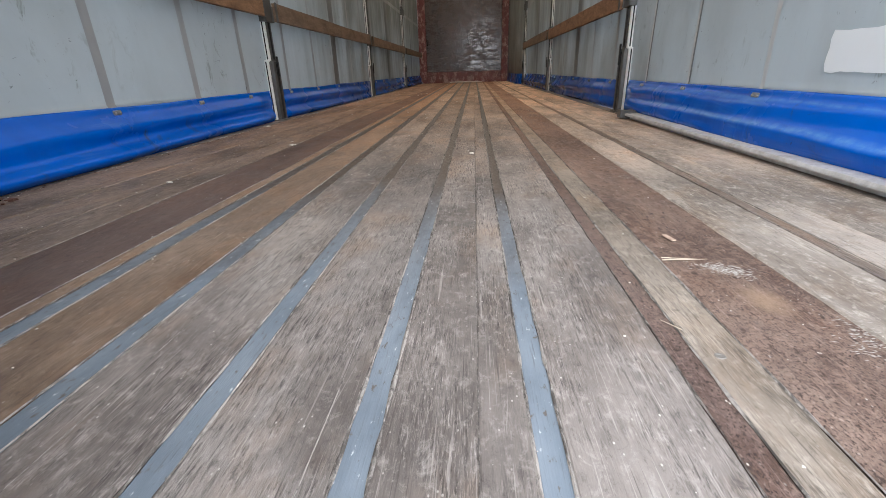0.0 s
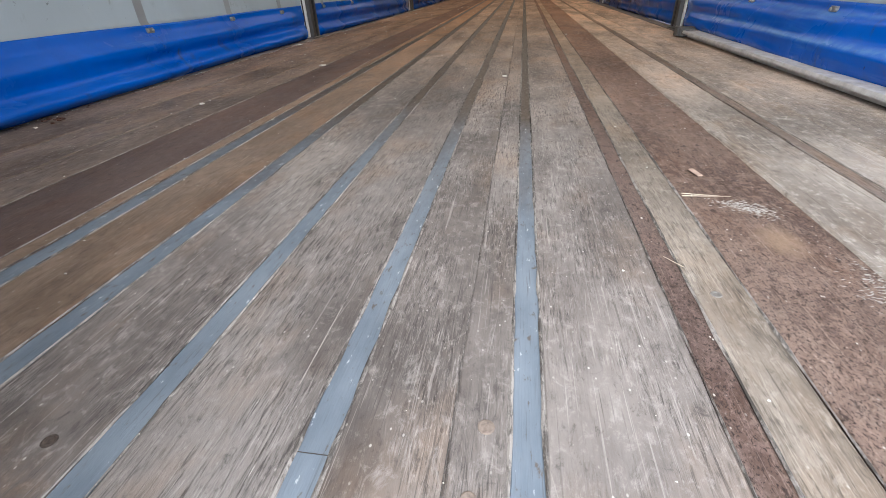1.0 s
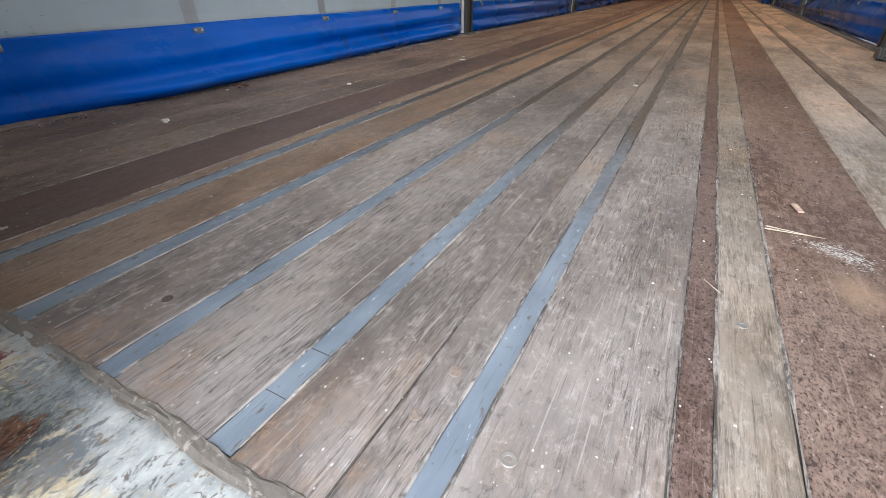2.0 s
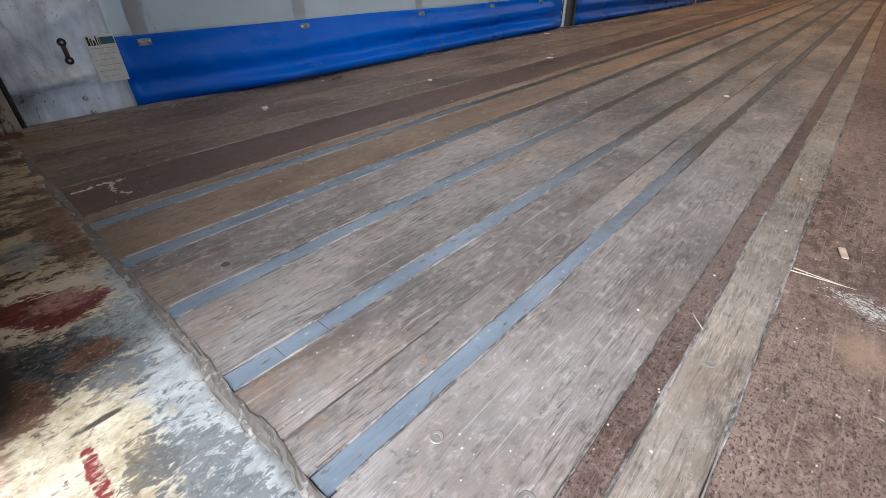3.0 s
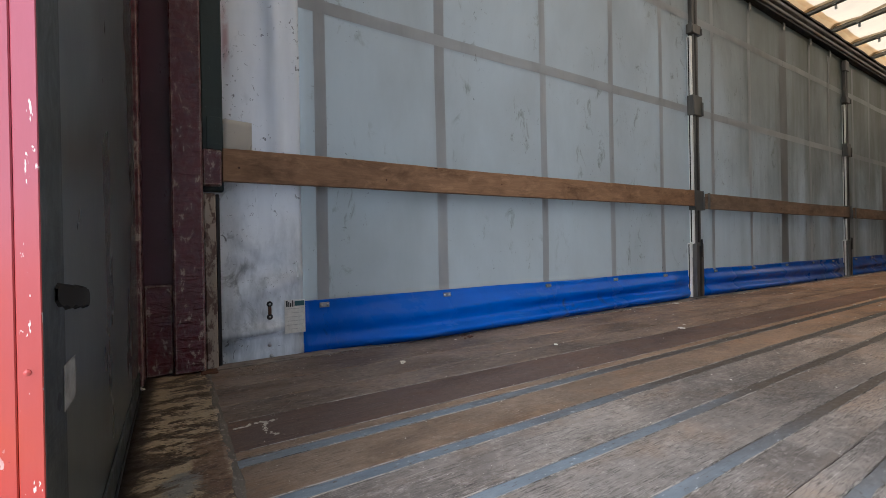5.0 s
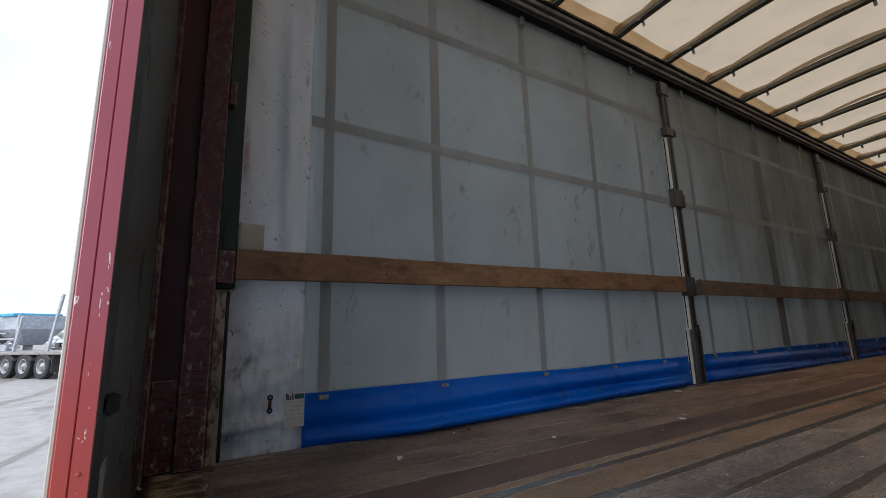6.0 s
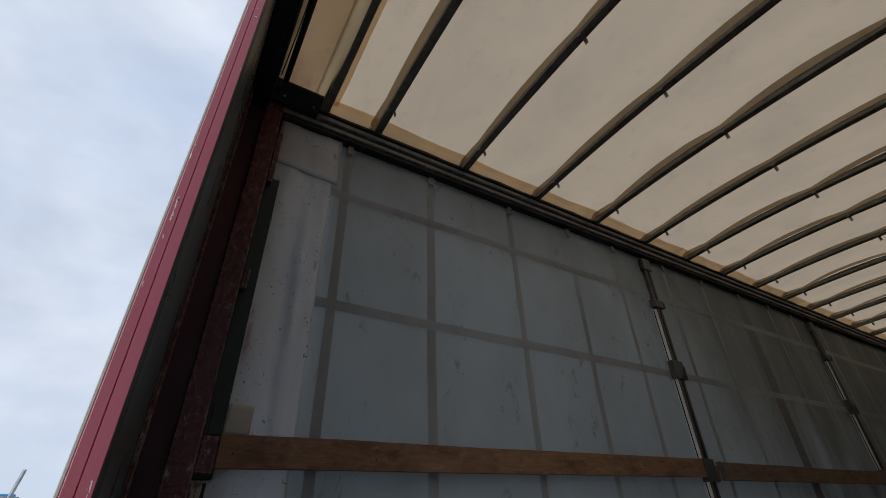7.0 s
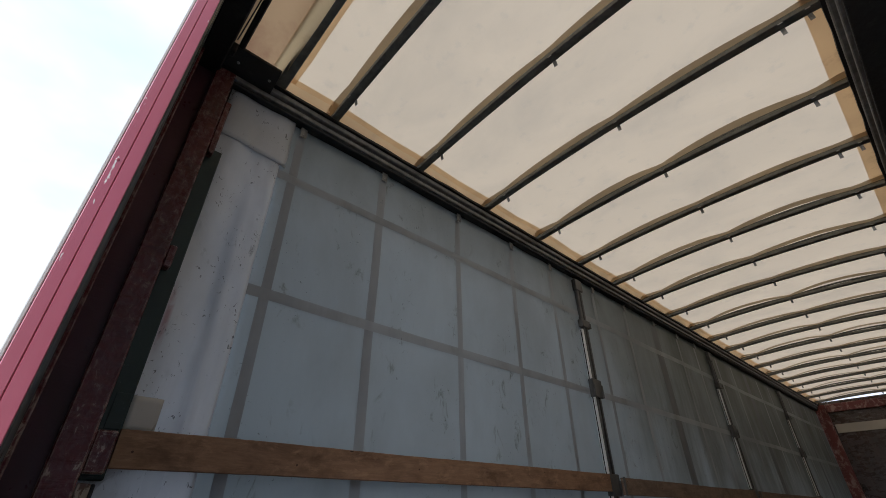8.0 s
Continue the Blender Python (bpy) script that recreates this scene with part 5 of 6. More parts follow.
# ---------------------------------------------------------------- support posts between the curtains
def support_post(s):
    """Its middle at y = 0 and its face at x = 0; s: the flank that it stands at. The bright rail is on its rear side."""
    root = empty("support_post", "dark steel curtain post with bright aluminium rail", "post", "curtain support posts")
    X = lambda a, b: sorted((-s * a, -s * b))
    part("column", boxed(*X(-0.035, 0.0), -0.030, 0.040, 0.0, 2.43, 0.004), POST_DARK, root, "dark galvanised column")
    part("groove", boxed(*X(0.001, 0.0035), -0.008, 0.012, 0.41, 2.41, 0.0008), BLACK_STEEL, root)
    part("bright_rail", boxed(*X(-0.034, -0.004), -0.056, -0.032, 0.0, 1.93, 0.004), POST_BRIGHT, root, "bright worn aluminium rail")
    part("groove", boxed(*X(-0.0235, -0.0150), -0.0578, -0.0562, 0.41, 1.92, 0.0006), BLACK_STEEL, root)
    part("sleeve_slot", boxed(*X(-0.0275, -0.0190), -0.0878, -0.0862, 0.01, 0.395, 0.0006), BLACK_STEEL, root)
    part("lower_sleeve", boxed(*X(-0.037, -0.010), -0.086, -0.059, 0.0, 0.405, 0.004), POST_BRIGHT, root, "bright lower sleeve")
    part("lower_sleeve", boxed(*X(-0.036, 0.016), -0.057, 0.044, 0.0, 0.400, 0.005), POST_DARK, root, "dark lower sleeve")
    part("sleeve_slot", boxed(*X(0.0165, 0.019), -0.020, 0.008, 0.01, 0.38, 0.0008), BLACK_STEEL, root)
    part("latch", boxed(*X(0.0195, 0.028), -0.012, 0.010, 0.30, 0.43, 0.003), BLACK_STEEL, root, "black latch")
    for z in (0.645, 1.345, 1.945):
        h = 0.145 if z < 1.9 else 0.07
        cl = part("clamp", boxed(*X(-0.030, 0.014), -0.068, 0.064, z, z + h, 0.004), POST_DARK, root, "folded steel slat clamp")
        part("lip", boxed(*X(0.0145, 0.022), -0.068, -0.055, z, z + h * 0.7, 0.002), POST_DARK, cl)
        part("lip", boxed(*X(0.0145, 0.022), 0.050, 0.064, z, z + h * 0.7, 0.002), POST_DARK, cl)
    part("head_block", boxed(*X(-0.034, 0.010), -0.050, 0.055, 2.31, 2.425, 0.004), POST_DARK, root)
    part("foot_plate", boxed(*X(-0.030, 0.030), -0.095, 0.06, 0.0, 0.008, 0.002), POST_DARK, root)
    return root


for s_ in (-1, 1):
    first = support_post(s_)
    first.matrix_basis = pose(s_ * 1.208, POSTS[0], 0.002)
    for y in POSTS[1:]:
        copy_thing(first, pose(s_ * 1.208, y, 0.002))


# ---------------------------------------------------------------- side slats
def slat(s, y0, y1, z0, mat, label, name="wooden_slat", h=0.117, rise=0.0):
    y0 += 0.006
    y1 -= 0.006

    def f(y, i):
        dz = 0.006 * wave(y * 1.1, z0, s) + 0.0015 * wave(y * 14, z0, 3)
        px, pz = ((-0.012, 0.002), (0.012, 0.002), (0.014, 0.004), (0.014, h - 0.004), (0.012, h - 0.001), (-0.012, h - 0.001), (-0.012, 0.002))[int(i)]
        return Vector((s * (1.186 - px), y, z0 + pz + rise * (y - y0) / (y1 - y0) + dz * (0.4 if pz < 0.05 else 1.0)))

    bm = sheet(f, steps(y0, y1, 0.05), range(7))
    bmesh.ops.holes_fill(bm, edges=[e for e in bm.edges if e.is_boundary])
    plank = thing(name, bm, mat, label, "slat", "wooden side slats")
    r = random.Random(int(z0 * 1000 + y0 * 10 + s))
    for y in (y0 + 0.05, y0 + 0.62, y0 + 1.25, (y0 + y1) / 2 + 0.2, y1 - 0.7, y1 - 0.06):
        part("nail", add_lathe(bmesh.new(), [(0.0042, -0.002), (0.0042, 0.0006), (0.0030, 0.0012), (0.0004, 0.0010)], 8, pose(s * 1.172, y, z0 + rise * (y - y0) / (y1 - y0) + h * r.uniform(0.25, 0.8), 0, -s * 90, 0)), RUSTY, plank, "rusty nail head")
    for y in (y0, y1):
        if y < 0.5:
            continue
        d = 0.022 if y == y0 else -0.022
        part("end_strap", boxed(*sorted((s * 1.1715, s * 1.1690)), *sorted((y - 0.5 * d, y + d)), z0 - 0.002 + (rise if y == y1 else 0), z0 + h + 0.004 + (rise if y == y1 else 0), 0.0008), POST_DARK, plank, "dark steel end strap")
    return plank


BROWN = "brown softwood side slat held by the posts"
OLD = "grey brown weathered side slat held by the posts"
slat(-1, 0.045, 3.115, 0.650, SLAT, BROWN, rise=0.022)
slat(-1, 3.275, 6.295, 0.655, SLAT_OLD, OLD)
slat(-1, 6.455, 9.475, 0.650, SLAT_OLD, OLD)
slat(-1, 9.635, END_Y - 0.06, 0.645, SLAT_OLD, OLD)
slat(1, 3.275, 6.305, 0.640, SLAT, BROWN)
slat(1, 6.455, 9.485, 0.650, SLAT_OLD, OLD)

# ---------------------------------------------------------------- loose things in the load space
rail = empty("aluminium_slat", "loose dull aluminium slat lying beside the curtain", "slat")
rail.matrix_world = pose(1.148, 2.68, 0.003, 0, 0, 0.4)
part("body", prism([(-0.018, 0.0), (0.045, 0.0), (0.045, 0.030), (0.030, 0.032), (0.028, 0.0305), (-0.034, 0.0305), (-0.036, 0.033), (-0.046, 0.032), (-0.048, 0.024), (-0.048, 0.019), (-0.034, 0.016), (-0.018, 0.015)], -2.55, 0.0), ALU_DULL, rail, "grooved aluminium profile")
bm = bmesh.new()
add_box(bm, -0.050, 0.048, 0.0, 0.018, 0.0, 0.034, 0.003)
add_box(bm, -0.060, 0.030, 0.016, 0.085, 0.0, 0.046, 0.008)
add_rod(bm, (-0.068, 0.062, 0.026), (0.030, 0.062, 0.026), 0.020, 10)
add_box(bm, -0.072, -0.060, 0.010, 0.070, 0.004, 0.052, 0.004)
part("end_cap", bm, POST_DARK, rail, "dark cast end hook")

# label, slotted bracket and rivets on the silver panel
sticker = thing("inspection_label", boxed(-1.2155, -1.2140, 0.255, 0.332, 0.088, 0.217, 0.0004), PAPER, "white paper label with printed black heading", "label")
for k, (a, w) in enumerate(((0.2605, 0.006), (0.2685, 0.004), (0.2750, 0.005), (0.2825, 0.0035), (0.2885, 0.003))):
    part("heading", boxed(-1.2138, -1.2134, a, a + w, 0.190, 0.214 - 0.005 * (k % 3)), INK, sticker)
part("heading", boxed(-1.2138, -1.2134, 0.293, 0.329, 0.192, 0.211), INK_TEAL, sticker)
for i, (a, b) in enumerate(((0.262, 0.326), (0.275, 0.322), (0.262, 0.318), (0.266, 0.326), (0.262, 0.322), (0.270, 0.312))):
    z = 0.182 - i * 0.0155
    part("print_line", boxed(-1.2138, -1.2135, a, b, z - 0.0005, z + 0.0005), PAPER_DIRTY, sticker)
brk = thing("slotted_bracket", boxed(-1.2205, -1.2155, 0.1965, 0.2085, 0.162, 0.202, 0.002), RUSTY, "rusty steel link with two eyes on the tarpaulin", "bracket")
for z in (0.158, 0.206):
    part("eye", add_lathe(bmesh.new(), [(0.0045, 0), (0.0105, 0), (0.0112, 0.002), (0.0105, 0.005), (0.0045, 0.005), (0.0045, 0)], 12, pose(-1.2205, 0.2025, z, 0, 90, 0), False), BLACK_STEEL, brk, "black steel eye")
    part("bolt", add_lathe(bmesh.new(), [(0.0040, 0), (0.0040, 0.004), (0.002, 0.0055), (0.0004, 0.0056)], 8, pose(-1.2205, 0.2025, z, 0, 90, 0)), ZINC, brk)
for y, z in ((0.199, 0.053), (0.205, 0.012)):
    thing("rivet", add_lathe(bmesh.new(), [(0.007, -0.006), (0.0065, 0.003), (0.003, 0.005), (0.0004, 0.0052)], 10, pose(-1.212, y, z, 0, 90, 0)), ZINC, "shiny rivet head on the silver tarpaulin", "rivet", "rivets on the rear panel")
thing("tarp_tear", sheet(lambda y, z: Vector((silver_x(y, z) + 0.002 + (0.004 if y > 0.309 else 0), y, z)), (0.305, 0.308, 0.311), steps(0.302, 0.358, 0.008), (-0.002, 0, 0)), WHITE_PATCH, "white torn edge in the silver tarpaulin", "tear")


# ---------------------------------------------------------------- yard outside
def wheel(parent, x, y, z, r=0.50, w=0.30):
    m = pose(x, y, z, 0, 90, 0)
    tyre = part("wheel", add_lathe(bmesh.new(), [(r * 0.57, -w / 2), (r * 0.90, -w / 2), (r * 0.97, -w * 0.44), (r, -w * 0.34), (r, w * 0.34), (r * 0.97, w * 0.44), (r * 0.90, w / 2), (r * 0.57, w / 2), (r * 0.57, -w / 2)], 32, m, False), RUBBER, parent, "dusty black tyre")
    part("rim", add_lathe(bmesh.new(), [(r * 0.60, w * 0.49), (r * 0.57, w * 0.52), (r * 0.53, w * 0.46), (r * 0.50, w * 0.10), (r * 0.34, w * 0.04), (r * 0.30, w * 0.30), (r * 0.27, w * 0.40), (r * 0.14, w * 0.44), (r * 0.13, w * 0.52), (0.001, w * 0.53)], 28, m, False), HUB, tyre, "dusty steel rim", True)
    for i in range(10):
        a = 2 * math.pi * i / 10
        part("wheel_nut", add_rod(bmesh.new(), m @ Vector((r * 0.40 * math.cos(a), r * 0.40 * math.sin(a), w * 0.05)), m @ Vector((r * 0.40 * math.cos(a), r * 0.40 * math.sin(a), w * 0.20)), 0.024, 6), CHASSIS, tyre)
    return tyre


def flatbed(name, label, at, stakes, group="vehicles parked in the yard"):
    """A flat trailer seen from its flank; its near flank is at local x = 0 and it runs along y."""
    t = empty(name, label, "trailer", group)
    part("deck", boxed(-2.45, 0.0, -9.0, 4.4, 1.02, 1.16, 0.02), DECK_GREY, t, "weathered deck with grey side rave")
    for x in (-0.55, -1.95):
        part("chassis_beam", boxed(x - 0.09, x + 0.09, -9.0, 4.2, 0.70, 1.015, 0.01), CHASSIS, t)
    for y in (0.0, -1.31, -2.62):
        wheel(t, -0.17, y, 0.53, 0.53)
        wheel(t, -2.26, y, 0.53, 0.53)
        part("axle", add_rod(bmesh.new(), (-2.2, y, 0.5), (-0.2, y, 0.5), 0.07), CHASSIS, t)
        part("mudguard", sheet(lambda a, x: Vector((x, y + 0.60 * math.cos(a), 0.5 + 0.56 * math.sin(a))), steps(0.5, 2.64, 0.15), (-0.36, 0.0), (0, 0, 0.015)), CHASSIS, t, "", True)
    part("mud_flap", boxed(-0.36, 0.0, 0.72, 0.75, 0.28, 1.0, 0.005), CHASSIS, t)
    part("tool_box", boxed(-0.55, -0.02, 1.70, 2.20, 0.48, 0.93, 0.02), WHITE_PAINT, t, "white side box")
    part("lamp_box", boxed(-0.4, -0.04, 2.5, 3.0, 0.72, 1.0, 0.02), YELLOW, t, "yellow box")
    part("rear_bar", boxed(-2.4, -0.05, 3.9, 4.05, 0.45, 0.62, 0.01), CHASSIS, t)
    for y, lean, h in stakes:
        part("stake", boxed(-0.10, -0.01, -0.07, 0.07, 0.0, h, 0.01, turn=pose(0, y, 1.16, lean, 0, 0)), STAKE, t, "galvanised leaning stake")
        part("stake", boxed(-2.44, -2.35, -0.07, 0.07, 0.0, h * 0.8, 0.01, turn=pose(0, y + 0.5, 1.16, lean, 0, 0)), STAKE, t, "galvanised leaning stake")
    t.matrix_world = at
    return t


def rig(name, label, at, tone, seed):
    """A feed hopper lorry: three sloped bins in a ribbed frame, pipes below, ladders and patches of cyan sheet on top."""
    r = random.Random(seed)
    t = empty(name, label, "lorry", "vehicles parked in the yard")
    for x in (-0.5, -1.7):
        part("chassis_beam", boxed(x - 0.08, x + 0.08, -5.0, 4.6, 0.72, 1.0, 0.02), CHASSIS, t)
    part("deck", boxed(-2.3, -0.05, -5.0, 4.6, 1.01, 1.10, 0.01), CHASSIS, t)
    for k in range(4):
        y = -4.6 + 2.25 * k
        top, low = r.uniform(2.75, 3.05), r.uniform(1.40, 1.70)
        bm = bmesh.new()
        ring = [(-2.2, y, top), (-0.15, y, top), (-0.15, y + 1.95, top), (-2.2, y + 1.95, top)]
        foot = [(-1.6, y + 0.55, low), (-0.75, y + 0.55, low), (-0.75, y + 1.35, low), (-1.6, y + 1.35, low)]
        mid = [(p[0], p[1], top - 0.70) for p in ring]
        rows = [[bm.verts.new(p) for p in q] for q in (foot, mid, ring)]
        for p, q in zip(rows, rows[1:]):
            for i in range(4):
                bm.faces.new((p[i], p[(i + 1) % 4], q[(i + 1) % 4], q[i]))
        bm.faces.new(rows[2])
        bm.faces.new(rows[0][::-1])
        part("hopper", bm, tone, t, "light grey sloped bin")
        part("outlet", add_rod(bmesh.new(), (-1.15, y + 0.95, low + 0.05), (-1.15, y + 0.95, 1.10), 0.20, 12), STAKE, t)
        if k != 2:
            part("sheet", boxed(-2.25, 0.01, y + r.uniform(0, 0.5), y + r.uniform(1.2, 1.9), top - r.uniform(0.02, 0.12), top + r.uniform(0.12, 0.26), 0.05), CYAN, t, "faded cyan cover sheet")
        for dy in (0.0, 1.95):
            part("rib", boxed(-0.13, -0.03, y + dy - 0.05, y + dy + 0.05, 1.10, top + 0.05, 0.01), STAKE, t)
        part("side_rail", boxed(-0.12, -0.04, y + 0.06, y + 1.89, 1.72, 1.80, 0.01), STAKE, t)
        part("brace", add_rod(bmesh.new(), (-0.08, y + 0.1, 1.12), (-0.08, y + r.uniform(0.9, 1.8), 1.72), 0.035, 8), STAKE, t)
        part("step_frame", boxed(-0.10, 0.06, y + 0.5, y + 1.3, 2.02, 2.07, 0.008), STAKE, t)
        part("valve_box", boxed(-0.5, -0.06, y + 0.7, y + 1.25, 1.12, 1.12 + r.uniform(0.25, 0.5), 0.03), LIGHT_GREY if k % 2 else CHASSIS, t)
        part("pipe", add_rod(bmesh.new(), (-0.25, y, 1.25), (-0.25, y + 1.9, 1.32), 0.07, 10), LIGHT_GREY, t)
    for y in (2.0, 2.45):
        part("ladder_rail", boxed(-0.03, 0.03, y, y + 0.05, 0.9, 2.75, 0.008), STAKE, t)
    for i in range(6):
        part("rung", add_rod(bmesh.new(), (0, 2.02, 1.05 + 0.28 * i), (0, 2.48, 1.05 + 0.28 * i), 0.018, 8), STAKE, t)
    part("spare_box", boxed(-0.6, -0.05, -0.6, 0.5, 0.45, 0.95, 0.02), WHITE_PAINT, t, "white side box")
    for y in (-3.6, -2.3, 2.6):
        wheel(t, -0.2, y, 0.48, 0.48)
        wheel(t, -2.1, y, 0.48, 0.48)
    t.matrix_world = at
    return t


flatbed("flatbed_trailer", "grey flatbed trailer with leaning galvanised stakes", pose(-24.7, -4.87, EXT_Z, 0, 0, -52), [(0.25, -14, 2.5), (1.5, -12, 1.3), (3.9, -6, 1.2), (-2.2, -12, 1.6)])
rig("hopper_lorry", "light grey hopper lorry under a faded cyan sheet", pose(-33.0, -9.6, EXT_Z, 0, 0, -50), LIGHT_GREY, 3)
rig("hopper_lorry", "pale hopper lorry with cyan sheet, parked behind", pose(-41.0, -5.6, EXT_Z, 0, 0, -54), WHITE_PAINT, 5)
rig("hopper_lorry", "light grey hopper lorry under a faded cyan sheet", pose(-38.0, -13.5, EXT_Z, 0, 0, -50), LIGHT_GREY, 8)

# ---------------------------------------------------------------- litter and marks on the floor
rng = random.Random(7)


def flake_mesh(bm, x, y, size, z=0.001):
    a = rng.uniform(0, 6.28)
    n = rng.randint(4, 6)
    t = size * rng.uniform(0.15, 0.5)
    low, high = [], []
    for i in range(n):
        b = a + 6.283 * i / n
        r = size * rng.uniform(0.45, 1.0)
        low.append(bm.verts.new((x + r * math.cos(b) * 1.3, y + r * math.sin(b), z)))
        high.append(bm.verts.new((x + r * 0.8 * math.cos(b) * 1.3, y + r * 0.8 * math.sin(b), z + t)))
    bm.faces.new(high)
    for i in range(n):
        bm.faces.new((low[i], low[(i + 1) % n], high[(i + 1) % n], high[i]))


bm = bmesh.new()
for i in range(620):
    y = 0.05 + 7.5 * rng.random() ** 1.6
    x = -1.14 + 2.2 * rng.random() ** (1.9 if i % 3 else 1.0)
    flake_mesh(bm, x, y, rng.choice((0.0008, 0.001, 0.0012, 0.0016, 0.0026)) * (0.55 + 0.55 * y))
thing("paint_crumbs", bm, FLAKE, "scattered white paint crumbs on the floor", "crumbs", kind="stuff")
# the last two white bits stand for light leaking under the door
for x, y, s in ((-0.872, 0.584, 0.012), (-0.857, 0.572, 0.009), (-1.072, 0.940, 0.008), (-0.748, 1.215, 0.010), (-0.637, 1.94, 0.016), (-1.13, 2.749, 0.020), (-0.68, 2.04, 0.009), (0.198, 1.627, 0.009), (-1.062, -0.192, 0.010), (-1.052, -0.186, 0.008)):
    bm = bmesh.new()
    flake_mesh(bm, 0, 0, s, 0)
    ob = thing("paint_flake", bm, FLAKE, "curled white paint flake on the floor, at the door hinge a light leak", "paint flake", "larger paint flakes")
    ob.matrix_basis = pose(x, y, 0.0025)
bm = bmesh.new()
for i in range(7):
    flake_mesh(bm, rng.uniform(-0.02, 0.02), rng.uniform(-0.02, 0.02), 0.011, rng.uniform(0, 0.006))
thing("dirt_clump", bm, RUSTY, "small brown clump of dirt beside the skirt", "dirt").matrix_basis = pose(-1.084, 1.003, 0.002)
thing("wood_chip", boxed(-0.0045, 0.0045, -0.016, 0.016, 0, 0.003, 0.0010), CHIP_WOOD, "small fresh wood chip on red brown ply", "wood chip").matrix_basis = pose(0.565, 0.710, 0.002, 0, 0, 12)
bm = bmesh.new()
add_rod(bm, (-0.042, 0.003, 0.0015), (0.030, 0.006, 0.0015), 0.0010, 6, 0.0003)
add_rod(bm, (-0.040, 0.012, 0.0018), (0.020, 0.004, 0.0022), 0.0009, 6, 0.0003)
thing("wood_splinter", bm, SPLIT, "pale split wood splinter on red brown ply", "splinter").matrix_basis = pose(0.556, 0.606, 0.002)
thing("wood_splinter", add_rod(bmesh.new(), (0, -0.013, 0.001), (0, 0.015, 0.001), 0.0007, 6, 0.0003), SPLIT, "thin pale splinter on the floor", "splinter").matrix_basis = pose(0.449, 0.413, 0.002, 0, 0, 38)


def scrape(label, spots, count, turn):
    """Pointed pale streaks, thickest in the middle of each spot."""
    bm = bmesh.new()
    for x, y, sx, sy in spots:
        for i in range(count):
            px, py = x + rng.gauss(0, sx), y + rng.gauss(0, sy)
            m = pose(px, py, 0.0008, 0, 0, turn + rng.gauss(0, 12))
            L, w = rng.uniform(0.001, 0.0042), rng.uniform(0.0002, 0.0011)
            ring = [(-L, 0, 0), (-0.3 * L, -w, 0.0002), (L, 0, 0), (0.2 * L, w, 0.0002)]
            bm.faces.new([bm.verts.new(m @ Vector(p)) for p in ring])
    return thing("paint_scrape", bm, SCRAPED, label, "scrape", kind="stuff")


scrape("white scrape marks on red brown ply", ((0.590, 0.578, 0.012, 0.010), (0.605, 0.572, 0.012, 0.008), (0.615, 0.566, 0.010, 0.012), (0.585, 0.592, 0.016, 0.006)), 80, -24)
scrape("faint white scrape on the edge of red brown ply", ((0.652, 0.365, 0.016, 0.020), (0.660, 0.405, 0.010, 0.018)), 70, -15)
scrape("chalky scuffs on pale ply", ((0.646, 1.21, 0.018, 0.02), (0.632, 1.33, 0.014, 0.02), (0.850, 1.02, 0.03, 0.015), (0.70, 1.10, 0.02, 0.03), (0.96, 1.25, 0.03, 0.02)), 45, 10)
bm = bmesh.new()
for i in range(170):
    u = rng.random()
    if i % 3:
        x, y = -0.588 - 0.006 * u + 0.004 * math.sin(u * 9) + rng.gauss(0, 0.002), 0.008 + 0.095 * u + rng.gauss(0, 0.002)
    else:
        x, y = -0.590 + 0.095 * u + rng.gauss(0, 0.002), 0.080 - 0.012 * math.sin(u * 4) + rng.gauss(0, 0.003)
    flake_mesh(bm, x, y, rng.uniform(0.0018, 0.0055), -0.0010)
thing("filler_smear", bm, PATCH, "cream filler smear on dark brown ply", "smear", kind="stuff")

bm = bmesh.new()
for i in range(70):
    flake_mesh(bm, -1.135 + rng.gauss(0, 0.016), 0.06 + 3.0 * rng.random(), rng.uniform(0.0015, 0.0045), 0.001)
thing("brown_debris", bm, RUSTY, "rusty brown debris swept against the skirt", "debris", kind="stuff")

bm = bmesh.new()
for i in range(420):
    y = 0.40 + 6.5 * rng.random() ** 1.3
    flake_mesh(bm, -1.158 + abs(rng.gauss(0, 0.012)), y, rng.uniform(0.0010, 0.0030) * (0.8 + 0.25 * y), 0.001)
thing("swept_crumbs", bm, FLAKE, "white crumbs swept along the foot of the curtain", "crumbs", kind="stuff")

# ---------------------------------------------------------------- floor pieces
BOARDS = ((-1.160, -0.931, WOOD_SIDE), (-0.9275, -0.767, WOOD_SIDE), (-0.7635, -0.635, WOOD_SIDE), (-0.6335, -0.456, WOOD_DARK), (-0.4545, -0.4205, WOOD_TAN), (-0.3825, -0.2485, WOOD_TAN),
          (-0.2125, -0.0735, WOOD_GREY), (-0.0415, 0.0925, WOOD_GREY), (0.1235, 0.2106, WOOD_GREY), (0.2109, 0.2575, WOOD_GREY), (0.2855, 0.423, WOOD_GREY), (0.455, 0.512, WOOD_BATTEN), (0.5135, 0.672, WOOD_RUST),
          (0.6735, 0.8015, WOOD_PALE), (0.8305, 0.925, WOOD_PALE), (0.9265, 1.160, WOOD_PALE))
STRIPS = ((-0.419, -0.384, STRIP), (-0.247, -0.214, STRIP), (-0.072, -0.043, STRIP), (0.094, 0.122, STRIP), (0.259, 0.284, STRIP), (0.4245, 0.4535, WOOD_DEEP), (0.803, 0.829, WOOD_SIDE))


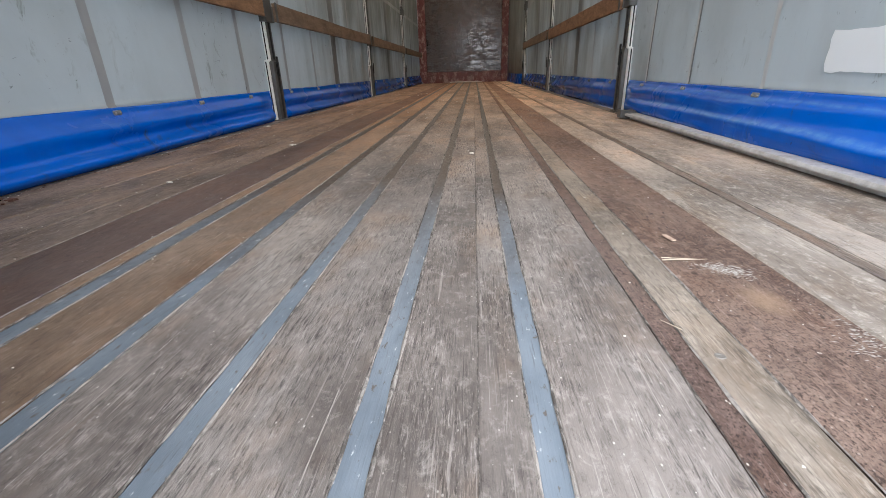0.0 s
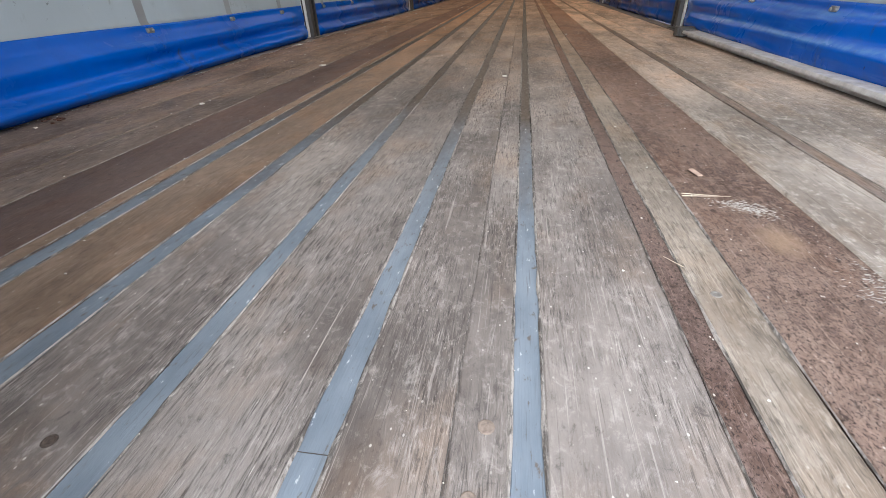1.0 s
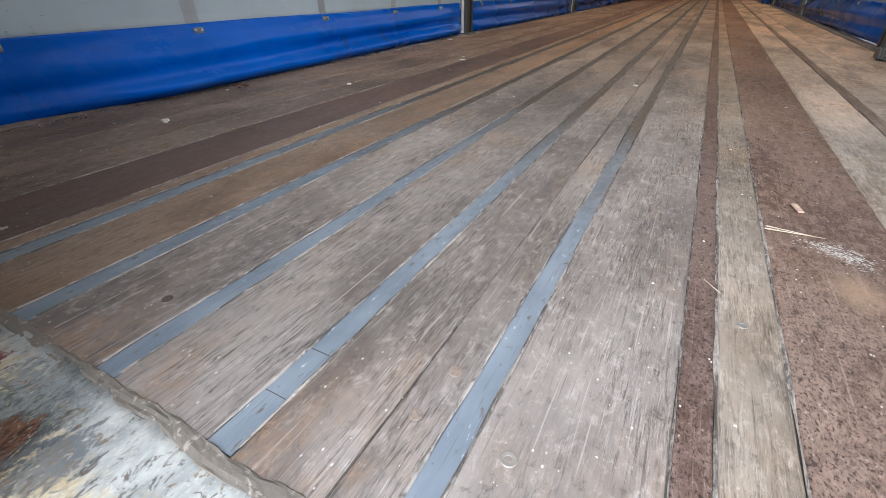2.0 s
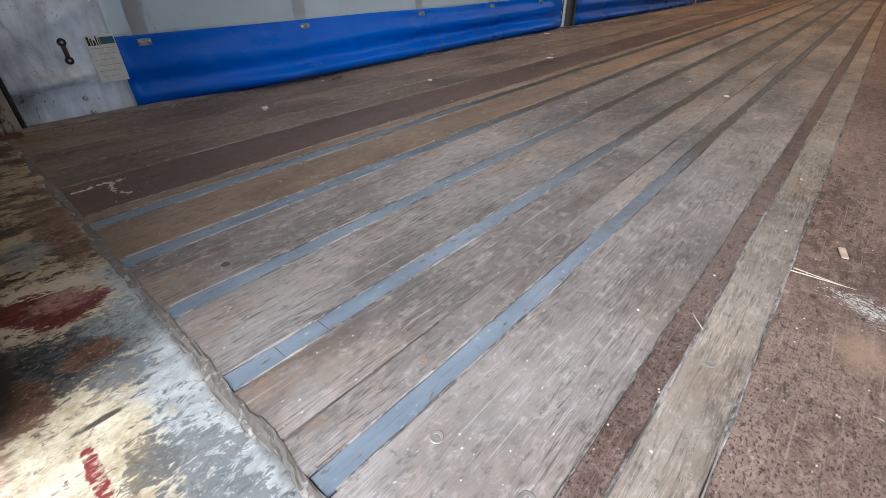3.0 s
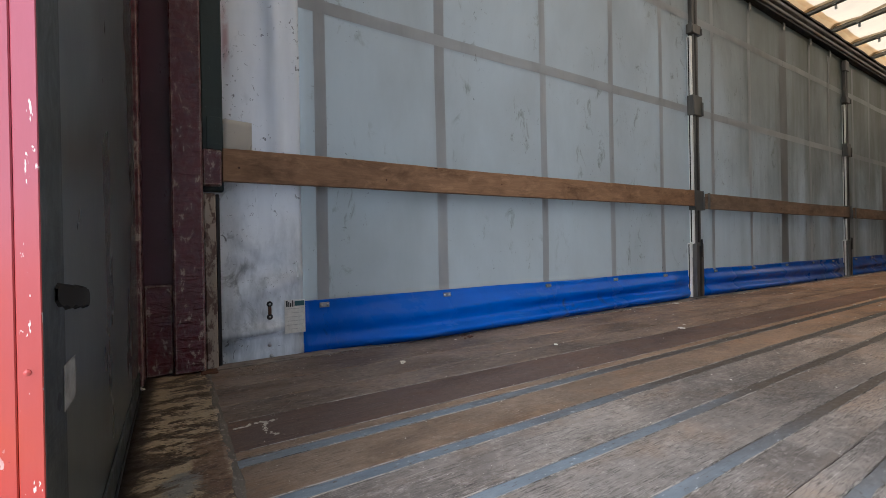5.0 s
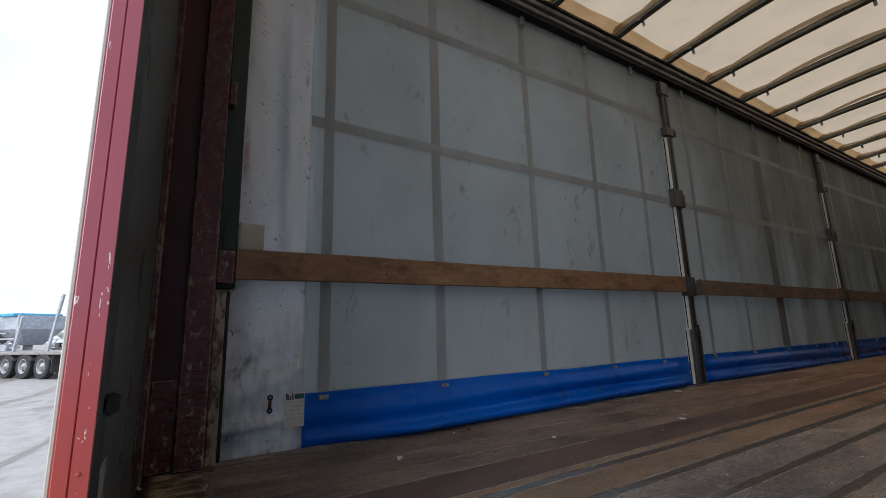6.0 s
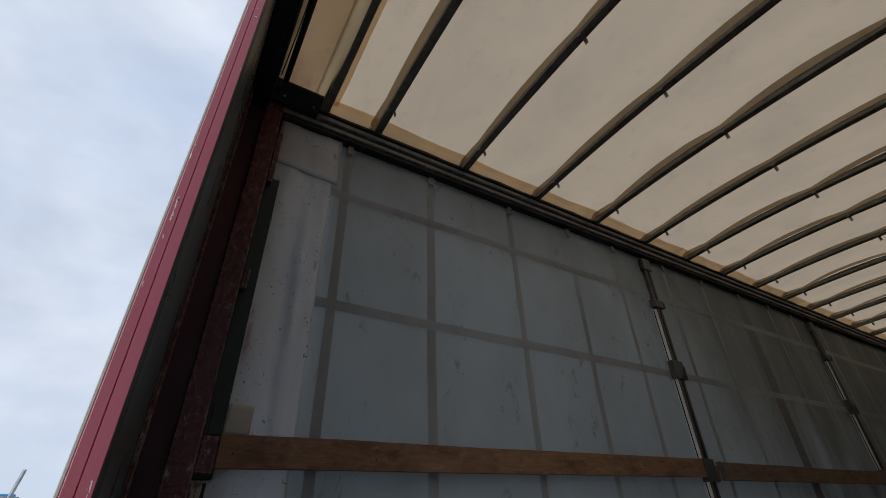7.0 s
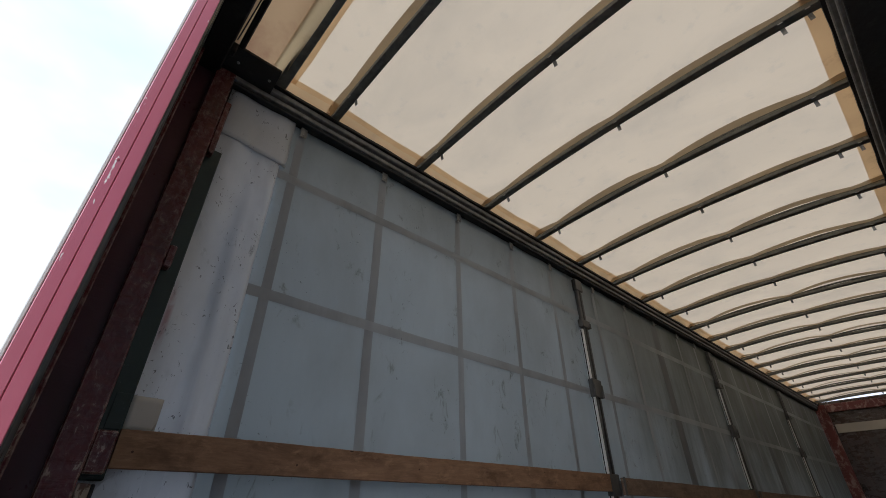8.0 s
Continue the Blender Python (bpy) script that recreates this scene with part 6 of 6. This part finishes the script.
def floor_piece(name, x0, x1, y0, mat, z, lip, label=""):
    ys = steps(y0, 3.0, 0.035) + steps(3.0, END_Y - 0.005, 0.4)[1:]

    def f(y, i):
        e0 = 0.0012 * wave(y * 17, x0 * 7, 1) + 0.0010 * wave(y * 60, x0 * 5, 2)
        e1 = 0.0012 * wave(y * 17, x1 * 7, 4) + 0.0010 * wave(y * 60, x1 * 5, 5)
        c = lip * (1 + 0.8 * wave(y * 30, x0 * 3, 7))
        w = 0.0008 * wave(y * 1.4, x0 * 4, 9)
        return Vector(((x0 + e0, y, -0.021), (x0 + e0, y, z - c), (x0 + e0 + c * 1.3, y, z + w), ((x0 + x1) / 2, y, z + 1.3 * w), (x1 + e1 - c * 1.3, y, z + w), (x1 + e1, y, z - c), (x1 + e1, y, -0.021))[int(i)])

    bm = sheet(f, ys, range(7))
    bm.faces.new([v for v in bm.verts if abs(v.co.y - y0) < 1e-6])
    return part(name, bm, mat, floor, label)


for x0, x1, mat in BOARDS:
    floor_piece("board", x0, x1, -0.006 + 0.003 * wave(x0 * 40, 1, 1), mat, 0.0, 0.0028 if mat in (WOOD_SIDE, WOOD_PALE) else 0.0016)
for x0, x1, mat in STRIPS:
    floor_piece("floor_strip", x0, x1, -0.004, mat, -0.0010, 0.0008, "blue grey painted steel strip, worn bare further in" if mat is STRIP else "sunken brown strip")
for x0, x1, mat in STRIPS:
    if mat is STRIP:
        for i, x in enumerate((x0, x1)):
            part("joint_filler", sheet(lambda y, v: Vector((x + (0.0010 if i else -0.0010) + v * 0.0017 * max(0.0, 1.05 + 1.3 * wave(y * 22, x * 9, 2) + 0.8 * wave(y * 80, x * 5, 6)), y, 0.0007 - 0.0012 * abs(v))), steps(0.004, 3.2, 0.02) + steps(3.2, END_Y - 0.01, 0.5)[1:], (-1, 0, 1)), FILLER, floor, "pale dusty joint filler")
for x in (-0.170, 0.068, 0.2107):
    part("seam", sheet(lambda y, v: Vector((x + 0.0015 * wave(y * 2.2, x, 3) + v * 0.0006 * max(0.0, 0.7 + 1.2 * wave(y * 9, x * 9, 2) + 0.6 * wave(y * 60, x * 5, 6)), y, 0.0009 - 0.0004 * abs(v))), steps(0.004, 3.2, 0.02), (-1, 0, 1)), FILLER, floor, "pale worn ply seam")
for x in (0.4238, 0.4542, 0.5128, -0.4552, 0.8025, 0.8298, -0.6342):
    part("joint_filler", sheet(lambda y, v: Vector((x + v * 0.0014 * max(0.0, (1.25 if 0.45 < x < 0.52 else 0.65) + 1.0 * wave(y * 16, x * 9, 2) + 0.8 * wave(y * 70, x * 5, 6)), y, 0.0008 - 0.0012 * abs(v))), steps(0.004, 3.2, 0.02), (-1, 0, 1)), FILLER, floor, "pale dusty joint filler")
for x, y, r in ((0.315, 0.095, 0.0072), (0.408, 0.102, 0.0078), (0.478, 0.355, 0.006)):
    part("screw_head", add_lathe(bmesh.new(), [(r, -0.004), (r, 0.0004), (r * 0.88, 0.0011), (r * 0.5, 0.0009), (r * 0.45, 0.0003), (0.0004, 0.0003)], 14, Matrix.Translation((x, y, -0.0004))), SCREW, floor, "worn zinc screw head")
for x, y, rr in ((0.231, 0.096, 0.006), (0.239, 0.155, 0.007)):
    part("screw_plug", add_lathe(bmesh.new(), [(rr, -0.004), (rr, 0.0001), (rr * 0.85, 0.0004), (0.0004, 0.0002)], 12, Matrix.Translation((x, y, 0.0002))), PLUG, floor, "filled screw hole")
part("ply_knot", add_lathe(bmesh.new(), [(0.0068, -0.004), (0.0064, 0.0002), (0.0050, 0.0005), (0.0034, 0.0001), (0.0004, 0.0001)], 11, Matrix.Translation((-0.111, 0.096, 0.0003))), KNOT, floor, "dark knot plug")
for y in (0.056, 0.115):
    part("joint_gap", boxed(0.0955, 0.1205, y - 0.0003, y + 0.0003, -0.0016, -0.0007), DUST, floor, "crack across the strip")
